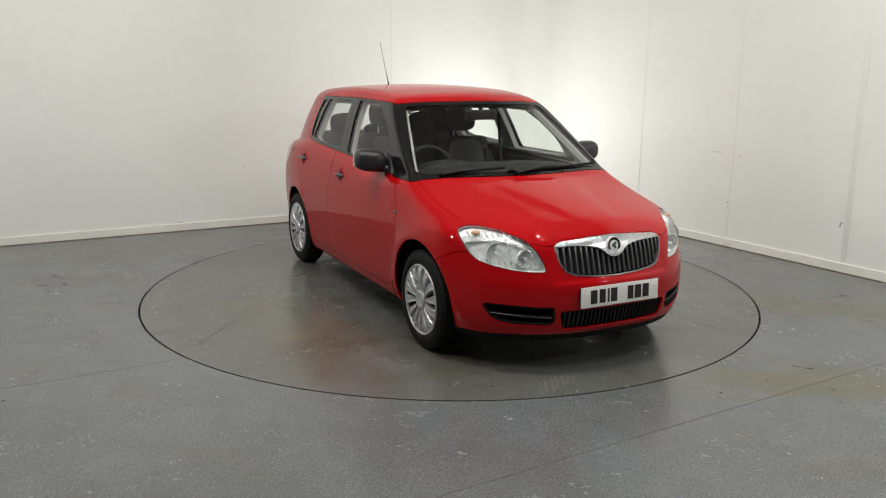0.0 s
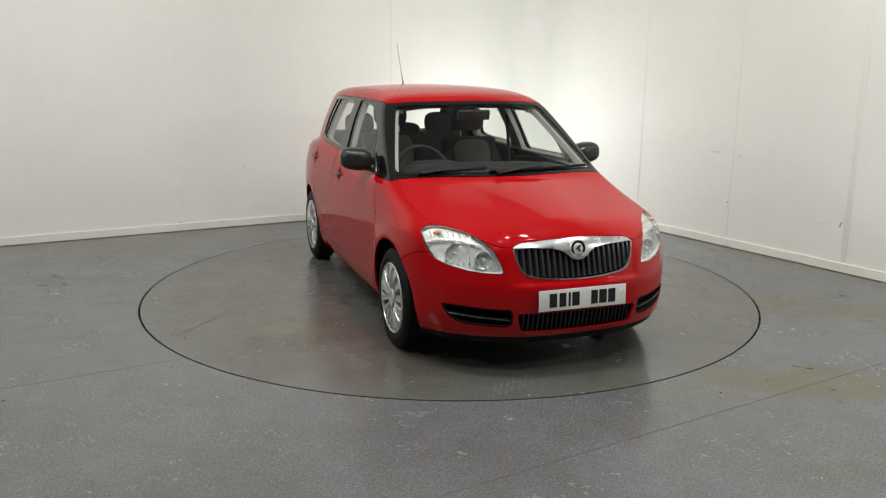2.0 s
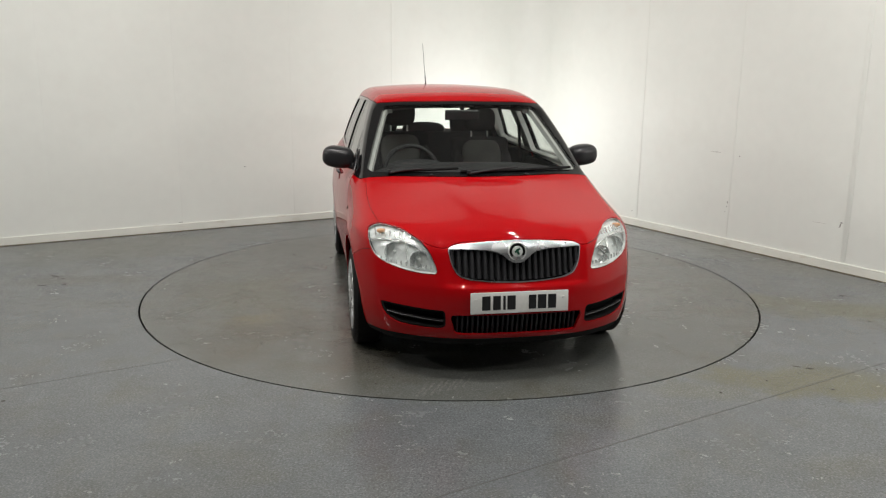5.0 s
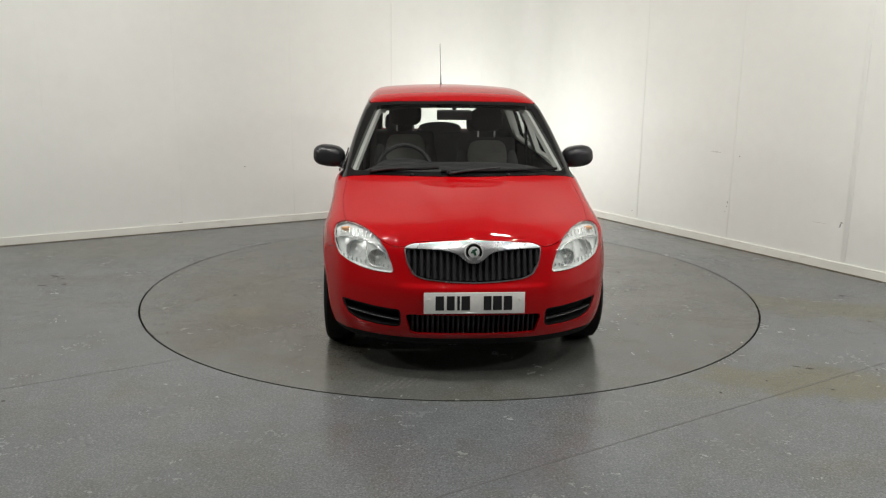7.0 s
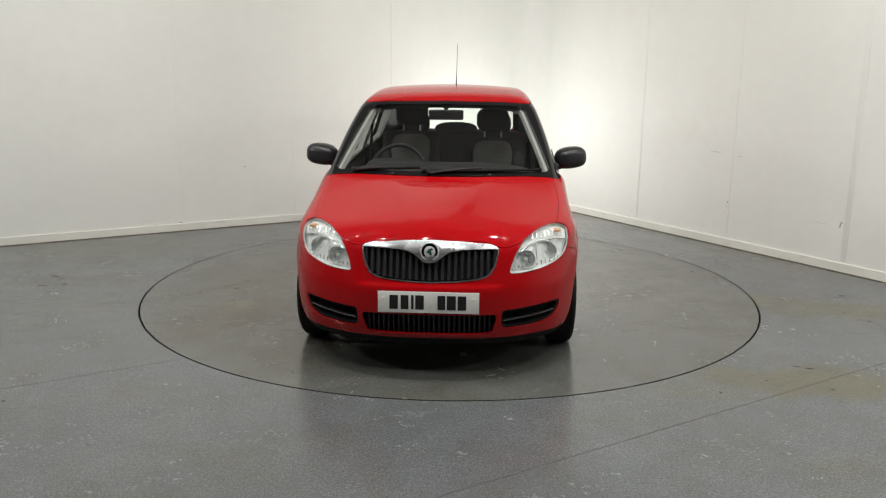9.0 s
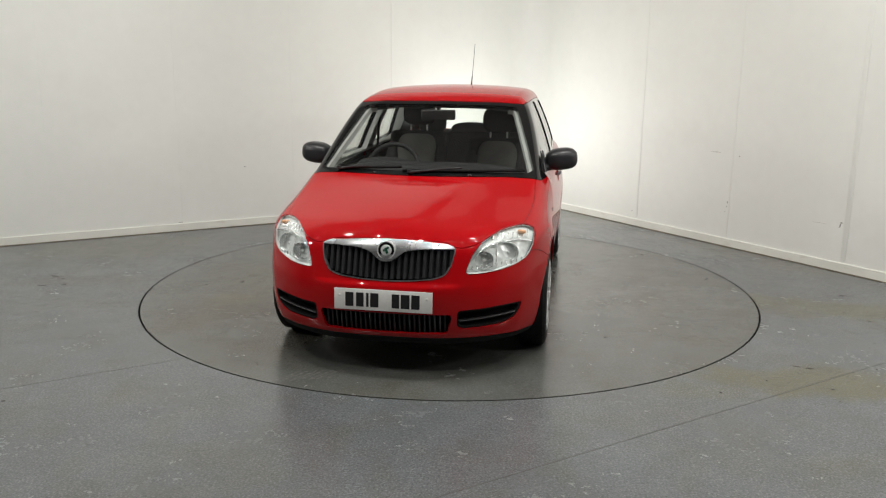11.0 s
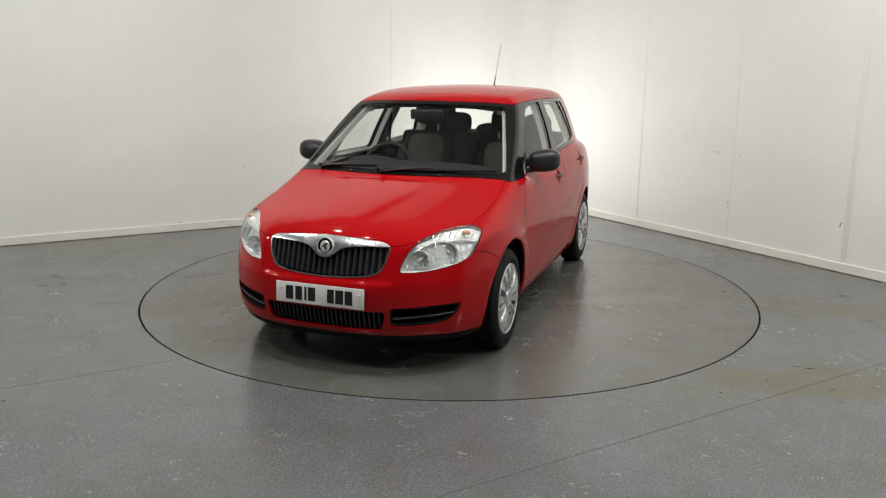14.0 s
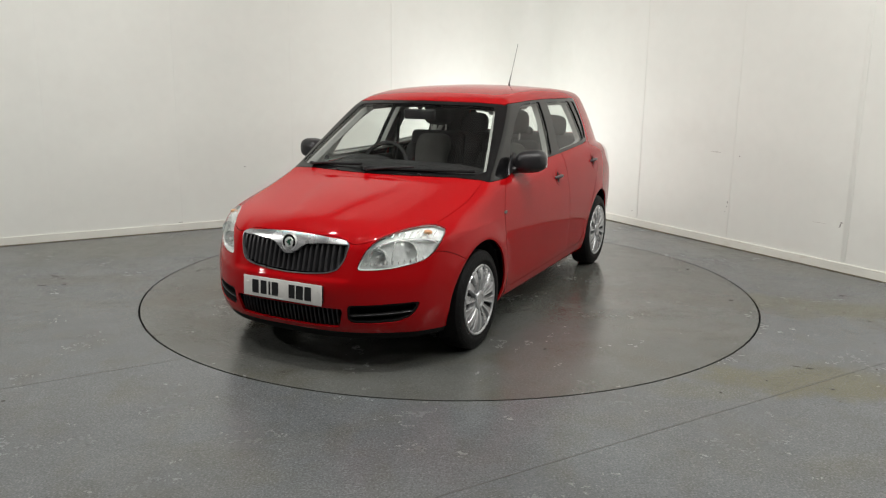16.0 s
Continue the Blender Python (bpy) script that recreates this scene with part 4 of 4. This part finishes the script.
# number plate: blank bars stand for the characters
py = front_y(0.0, 0.437) - 0.012
plate_at = Matrix.Translation((0, py, 0.437)) @ Matrix.Rotation(radians(-3), 4, "X")
plate = part("number_plate", block((0.520, 0.006, 0.111), plate_at, 0.0025, 2), PLATE, car, "white number plate with seven black bars")
part("plate_holder", block((0.505, 0.028, 0.095), plate_at @ pose(0, 0.017, 0), 0.003, 1), BLACK_PLASTIC, plate)
for k, x in enumerate((-0.178, -0.122, -0.082, -0.045, 0.067, 0.118, 0.172)):
    wide = (0.044, 0.040, 0.013, 0.044, 0.040, 0.046, 0.044)[k]
    part("plate_bar", block((wide, 0.002, 0.074), plate_at @ pose(x, -0.0035, 0), 0.0006, 1), INK, plate)
for x in (-0.232, 0.232):
    part("plate_screw", lathe([(0, 0.004), (0.005, 0.003), (0.006, 0)], 12, at=plate_at @ pose(x, -0.003, 0.02, 90, 0, 0)), PLATE, plate)
part("maker_strip", block((0.075, 0.002, 0.006), plate_at @ pose(-0.03, -0.0035, -0.0515), 0.0004, 1), LAMP_GREY, plate)


# door handles, repeaters, mirrors
def side_x(y, z):
    return float(cast(np.array([[0.0, y, z]]), np.array([[1.0, 0.0, 0.0]]))[0, 0])


def tilt_at(y, z):
    n = skin_normals(np.array([[side_x(y, z), y, z]]))[0]
    x = Vector(n)
    ya = (Vector((0, 1, 0)) - x * x.y).normalized()
    za = x.cross(ya)
    return Matrix(((x.x, ya.x, za.x, side_x(y, z)), (x.y, ya.y, za.y, y), (x.z, ya.z, za.z, z), (0, 0, 0, 1)))


MIRROR_X = Matrix.Diagonal((-1, 1, 1, 1))
for doors, y, z in ((front_doors, 0.155, 0.866), (rear_doors, 1.045, 0.905)):
    for s, door in zip((1, -1), doors):
        at = tilt_at(y, z)
        at = at if s > 0 else MIRROR_X @ at
        dish = lathe([(0, 0.0012), (0.045, 0.0016), (0.052, 0.0028), (0.055, 0.0004)], 32, at=at @ Matrix.Rotation(radians(90), 4, "Y") @ Matrix.Diagonal((1.1, 0.80, 1, 1)))
        part("handle_recess", dish, RED, door, "red dished recess behind the handle")
        # Dark disc standing in for the shade inside the hollow recess.
        shade = lathe([(0, 0.002), (0.022, 0.0022), (0.034, 0.0018)], 32, at=at @ pose(0.0012, -0.004, 0.0) @ Matrix.Rotation(radians(90), 4, "Y") @ Matrix.Diagonal((1.1, 0.6, 1, 1)))
        part("recess_shade", shade, DARK, door)
        grip = tube([at @ Vector(q) for q in ((0.000, -0.064, 0.0), (0.011, -0.056, 0.0), (0.016, -0.02, 0.001), (0.016, 0.032, 0.001), (0.011, 0.062, 0.0), (0.000, 0.070, 0.0))], [0.008, 0.011, 0.0125, 0.0125, 0.011, 0.009], 12)
        part("door_handle", grip, GREY_PLASTIC, door, "dark grey plastic door handle")
for s in (1, -1):
    at = tilt_at(-0.835, 0.757)
    at = at if s > 0 else MIRROR_X @ at
    part("side_repeater", ellipsoid((0.007, 0.026, 0.012), 2.4, at, rings=8, sides=20), pane("repeater_lens", (0.9, 0.9, 0.86)) if s > 0 else bpy.data.materials["repeater_lens"], car, "small clear side repeater")
    part("repeater_base", ellipsoid((0.003, 0.020, 0.009), 2.4, at, rings=6, sides=16), GREY_PLASTIC, car)


def door_mirror(s):
    bm = ellipsoid((0.103, 0.088, 0.072), 2.8, Matrix.Translation((s * 0.840, -0.515, 1.041)) @ pose(0, 0, 0, 0, s * -3, s * 13), rings=24, sides=36)
    for v in bm.verts:
        k = (s * v.co.x - 0.852) / 0.098
        v.co.z += 0.008 * k * (1 if k > 0 else 0.3) - 0.006 * k * k
        if v.co.y > -0.475:
            v.co.y = -0.475 + (v.co.y + 0.475) * 0.25
    shell = part("door_mirror", bm, BLACK_PLASTIC, car, "black grained plastic door mirror")
    glass = block((0.142, 0.004, 0.098), pose(s * 0.852, -0.452, 1.042), 0.018, 3)
    part("mirror_glass", glass, MIRROR, shell)
    arm = tube([(s * 0.70, -0.575, 0.978), (s * 0.74, -0.565, 0.984), (s * 0.785, -0.545, 0.992), (s * 0.82, -0.525, 1.005)], [0.030, 0.026, 0.023, 0.03], 14)
    part("mirror_arm", arm, BLACK_PLASTIC, shell)
    sail = bmesh.new()
    q = [(-0.66, 0.965), (-0.50, 0.985), (-0.475, 1.03), (-0.50, 1.09), (-0.56, 1.06), (-0.64, 0.995)]
    lo = [sail.verts.new((s * (side_x(y, z) + 0.003), y, z)) for y, z in q]
    hi = [sail.verts.new((s * (side_x(y, z) + 0.011), y + 0.006, z + 0.002)) for y, z in q]
    sail.faces.new(lo), sail.faces.new(hi)
    for k in range(len(q)):
        sail.faces.new((lo[k], lo[(k + 1) % len(q)], hi[(k + 1) % len(q)], hi[k]))
    part("mirror_base", sail, BLACK_PLASTIC, shell)


door_mirror(1), door_mirror(-1)

# aerial
bm = lathe([(0.021, -0.006), (0.020, 0.004), (0.012, 0.018), (0.006, 0.04), (0.0045, 0.055)], 20, at=pose(0, 1.127, 1.463))
aerial = part("aerial", bm, BLACK_PLASTIC, car, "black roof aerial with a thin whip")
part("aerial_whip", tube([(0, 1.13, 1.50), (0, 1.16, 1.565), (0, 1.165, 1.567), (0, 1.305, 1.838)], [0.0045, 0.004, 0.0022, 0.0018], 8), BLACK_PLASTIC, aerial)


# wipers
def screen_point(x, z, out=0.012):
    y = float(cast(np.array([[x, 0.0, z]]), np.array([[0.0, -1.0, 0.0]]))[0, 1])
    p = np.array([[x, y, z]])
    return Vector((p + skin_normals(p) * out)[0])


for pivot, tip, elbow in (((-0.55, 0.976), (-0.13, 1.004), (-0.34, 0.995)), ((-0.07, 0.974), (0.62, 0.992), (0.25, 1.000))):
    a, e, t = screen_point(*pivot, 0.014), screen_point(*elbow, 0.019), screen_point(*tip, 0.014)
    arm = part("wiper", tube([a, a.lerp(e, 0.5) + Vector((0, -0.004, 0.004)), e], [0.009, 0.007, 0.006], 8), BLACK_PLASTIC, car, "black windscreen wiper arm and blade")
    d = (t - e)
    ends = [screen_point(e.x + d.x * k, float(np.interp(k, [-1, 1], [elbow[1] - 0.012, tip[1]])), 0.010) for k in (-1.0, -0.5, 0.0, 0.5, 1.0)]
    part("wiper_blade", tube(ends, 0.0085, 8), RUBBER, arm)
    part("wiper_pivot", lathe([(0, 0.02), (0.014, 0.016), (0.016, 0)], 16, at=Matrix.Translation(a)), BLACK_PLASTIC, arm)
for x in (-0.30, 0.30):
    p = Vector((x, -1.0, 0.968 if abs(x) < 0.1 else 0.966))
    part("washer_jet", ellipsoid((0.014, 0.010, 0.007), 2.2, Matrix.Translation(screen_point(x, 0.972, 0.004)), rings=8, sides=14), BLACK_PLASTIC, car)


# wheels
def wheel(x, y, s):
    at = Matrix.Translation((s * x, y, HUB_Z)) @ Matrix.Rotation(radians(90 * s), 4, "Y") @ Matrix.Diagonal((1.0138, 1.0138, 1, 1))
    half = 0.080
    rim = part("wheel", lathe([(0, -0.02), (0.10, -0.03), (0.165, 0.01), (0.178, 0.05), (0.190, 0.062), (0.196, 0.062), (0.190, -0.075), (0.0, -0.075)], 48), BLACK_PLASTIC, car, "steel wheel with a silver trim", at=at)
    tyre = [(0.185, -0.070), (0.200, -0.076), (0.235, -half - 0.004), (0.264, -half), (0.281, -0.070), (0.288, -0.062), (0.290, -0.03), (0.290, 0.03), (0.288, 0.062), (0.281, 0.070), (0.2705, 0.0775), (0.268, 0.0765), (0.262, half),
            (0.235, half + 0.004), (0.226, half + 0.0035), (0.224, half + 0.002), (0.212, 0.080), (0.205, 0.076), (0.197, 0.070), (0.188, 0.066)]
    bm = lathe(tyre, 72)
    part("tyre", bm, RUBBER, rim, "black tyre with a rounded shoulder")
    bm = lathe([(0.206, 0.072), (0.207, 0.079), (0.203, 0.084), (0.196, 0.084), (0.190, 0.078), (0.189, 0.070)], 72)
    lathe([(0, 0.083), (0.030, 0.083), (0.033, 0.086), (0.046, 0.087), (0.052, 0.084), (0.056, 0.074), (0.057, 0.055)], 48, bm)
    n = 14
    for k in range(n):
        c = 2 * math.pi * k / n
        turn = Matrix.Rotation(c, 4, "Z")
        prof = [(0.045, 0.0080, 0.076), (0.075, 0.0105, 0.082), (0.12, 0.0160, 0.089), (0.165, 0.0225, 0.089), (0.186, 0.0270, 0.083), (0.194, 0.034, 0.078)]
        rows = [[bm.verts.new(turn @ Vector((r, w * f, h - d))) for f, d in ((-1, 0.030), (-0.96, 0.006), (-0.78, 0.0), (0.0, 0.004), (0.78, 0.0), (0.96, 0.006), (1, 0.030))] for r, w, h in prof]
        for a, b in zip(rows, rows[1:]):
            for i in range(6):
                bm.faces.new((a[i], a[i + 1], b[i + 1], b[i]))
    part("wheel_trim", bm, SILVER, rim, "silver plastic multi-spoke wheel trim")
    return rim


for y in (HUB_F, HUB_R):
    for s in (1, -1):
        wheel(0.732 if y < 0 else 0.712, y, s)


# ---- cabin ----
def seat(x, y0, lift=0.0):
    bm = block((0.46, 0.12, 0.68), pose(x, y0 + 0.03, 0.77 + lift, -14), 0.055, 4)
    s = part("front_seat", bm, FABRIC, car, "dark cloth front seat with grey centre")
    part("seat_inlay", ellipsoid((0.158, 0.026, 0.285), 5.0, pose(x, y0 - 0.026, 0.805 + lift, -14), rings=20, sides=40), FABRIC_GREY, s, "grey cloth backrest centre")
    for e in (-1, 1):
        part("bolster", ellipsoid((0.055, 0.06, 0.27), 2.6, pose(x + e * 0.195, y0 - 0.04, 0.745 + lift, -14), rings=14, sides=18), FABRIC, s)
    part("cushion", block((0.48, 0.50, 0.14), pose(x, y0 - 0.28, 0.46 + lift, 6), 0.05, 4), FABRIC, s)
    part("headrest", ellipsoid((0.128, 0.058, 0.094), 3.2, pose(x, y0 + 0.115, 1.238 + lift, -8), rings=18, sides=28), FABRIC, s)
    for e in (-0.065, 0.065):
        part("headrest_post", tube([(x + e, y0 + 0.085, 1.0 + lift), (x + e, y0 + 0.105, 1.16 + lift)], 0.007, 8), STEEL, s)


seat(-0.318, 0.34, 0.036), seat(0.322, 0.32, -0.008)
rear = part("rear_seat", block((1.24, 0.14, 0.68), pose(0, 1.12, 0.75, -16), 0.05, 4), FABRIC, car, "dark cloth rear bench")
part("cushion", block((1.24, 0.50, 0.16), pose(0, 0.84, 0.48, 5), 0.05, 4), FABRIC, rear)
for x in (-0.36, 0.36):
    part("headrest", ellipsoid((0.125, 0.05, 0.095), 3.0, pose(x, 1.235, 1.155, -10), rings=14, sides=24), FABRIC, rear)
part("headrest", ellipsoid((0.19, 0.05, 0.06), 2.4, pose(0.0, 1.235, 1.105, -10), rings=14, sides=24), FABRIC, rear)
part("parcel_shelf", block((1.14, 0.50, 0.03), pose(0, 1.50, 1.052), 0.01), FABRIC, car, "dark parcel shelf")
bm = ellipsoid((0.66, 0.30, 0.165), 3.4, pose(0, -0.66, 0.845, -4), rings=24, sides=64)
dash = part("dashboard", bm, DASH, car, "dark grained dashboard with a rounded instrument hood")
part("instrument_hood", ellipsoid((0.20, 0.15, 0.085), 2.6, pose(-0.335, -0.60, 0.945, -6), rings=16, sides=32), DASH, dash)
part("centre_console", block((0.24, 0.30, 0.40), pose(0, -0.48, 0.74, 14), 0.03, 3), DASH, dash)
part("cowl_panel", block((1.0, 0.12, 0.02), pose(0, -0.90, 0.915, -10), 0.008), BLACK_PLASTIC, dash)
ring = [Vector((0.185 * math.cos(a), 0.185 * math.sin(a), 0)) for a in [2 * math.pi * k / 48 for k in range(49)]]
tilt = pose(-0.335, -0.385, 0.922, 66, 0, 0)
wheel_rim = part("steering_wheel", tube([tilt @ p for p in ring], 0.0155, 12), DASH, car, "black three-spoke steering wheel")
part("wheel_hub", ellipsoid((0.075, 0.065, 0.025), 2.6, tilt @ pose(0, -0.01, -0.01), rings=12, sides=24), DASH, wheel_rim)
for a in (5, 175, 270):
    d = Vector((math.cos(radians(a)), math.sin(radians(a)), 0))
    part("spoke", tube([tilt @ (d * 0.04), tilt @ (d * 0.18)], [0.022, 0.013], 10), DASH, wheel_rim)
part("steering_column", tube([(-0.335, -0.40, 0.91), (-0.335, -0.62, 0.84)], 0.035, 12), DASH, wheel_rim)
glass = part("interior_mirror", block((0.235, 0.03, 0.068), pose(0.0, -0.455, 1.310, 8), 0.012, 3), BLACK_PLASTIC, car, "black rear-view mirror under the windscreen")
part("mirror_stem", tube([(0.0, -0.445, 1.320), (0.0, -0.455, 1.345), (0.0, -0.450, 1.362)], [0.008, 0.012, 0.022], 10), BLACK_PLASTIC, glass)
for s in (1, -1):
    part("sun_visor", block((0.36, 0.12, 0.018), pose(s * 0.31, -0.235, 1.372, 22, s * 6, 0), 0.008, 2), TRIM_GREY, car)
    belt = tube([(s * 0.615, 0.33, 1.28), (s * 0.628, 0.31, 1.0), (s * 0.66, 0.30, 0.6)], 0.012, 6)
    part("seat_belt", belt, FABRIC, car)
    part("grab_handle", tube([(s * 0.545, 0.0, 1.372), (s * 0.525, 0.03, 1.345), (s * 0.525, 0.17, 1.345), (s * 0.545, 0.20, 1.372)], 0.009, 8), TRIM_GREY, car)
    card = block((0.05, 1.02, 0.50), pose(s * 0.725, -0.13, 0.70, 0, s * -4, 0), 0.02, 3)
    part("door_card", card, DASH, car)
    card = block((0.05, 0.78, 0.50), pose(s * 0.715, 0.72, 0.74, 0, s * -4, 0), 0.02, 3)
    part("door_card", card, DASH, car)

# flecks of dirt
for x, y, w, d, turn in ((1.95, -1.69, 0.055, 0.016, -25), (2.01, -1.72, 0.05, 0.014, -12), (2.0, -2.02, 0.030, 0.024, 20), (1.74, -1.98, 0.016, 0.014, 0), (1.70, -1.91, 0.014, 0.012, 0), (1.40, -2.08, 0.022, 0.018, 0),
                         (1.96, -2.18, 0.016, 0.014, 30), (1.71, -1.60, 0.014, 0.012, 0), (2.60, -1.27, 0.028, 0.02, 15), (2.38, -1.72, 0.02, 0.016, 60), (2.92, -0.19, 0.06, 0.026, 5), (2.73, -0.62, 0.022, 0.02, 0),
                         (2.80, -0.82, 0.026, 0.022, 0), (2.49, -0.56, 0.018, 0.02, 0), (-3.10, 0.12, 0.14, 0.020, -20), (-2.91, -0.12, 0.05, 0.03, 25), (-3.06, -0.16, 0.09, 0.016, 5), (-2.21, -0.69, 0.03, 0.024, 0),
                         (-2.5, 1.37, 0.03, 0.03, 0), (-2.17, -2.30, 0.03, 0.014, 70), (-3.0, 0.05, 0.03, 0.018, 0)):
    debris(x, y, w, d, turn)
rng = random.Random(7)
for k in range(34):
    r, a = 2.1 * math.sqrt(rng.random()), rng.uniform(0, 2 * math.pi)
    debris(r * math.cos(a), r * math.sin(a), rng.uniform(0.012, 0.05), rng.uniform(0.008, 0.02), rng.uniform(0, 180), turntable)

# pale tyre scuffs on the table
PALE = grain(material("pale_scuff", (0.112, 0.113, 0.104), 0.25), 40, 0.3)
for k in range(7):
    x, y = -0.53 + 0.043 * k, -2.05 + 0.015 * k
    part("scuff", block((0.15 + 0.02 * (k % 3), 0.014, 0.0012), None, 0.0004, 1), PALE, turntable, at=pose(x, y + 0.01 * (k % 2), 0.0001, 0, 0, 62), smooth=False)
for x, y, w, turn in ((-1.16, -1.22, 0.02, 0), (-1.19, -1.15, 0.03, 40), (-1.14, -1.30, 0.025, 80), (-1.10, -1.1, 0.015, 10)):
    part("scuff", block((w, 0.012, 0.0012), None, 0.0004, 1), PALE, turntable, at=pose(x, y, 0.0001, 0, 0, turn), smooth=False)


def motions():
    """The table turns evenly and carries the car."""
    times = [0.0] + [0.5 * k for k in range(1, 32)] + [16.0]
    turn = [0.66 - 3.386 * (t - 8) for t in times]
    walk(turntable, [(t, pose(0, 0, 0, 0, 0, a)) for t, a in zip(times, turn)])
    walk(car, [(t, pose(-0.009 * math.cos(radians(a)), -0.009 * math.sin(radians(a)), 0, 0, 0, a)) for t, a in zip(times, turn)])


motions()
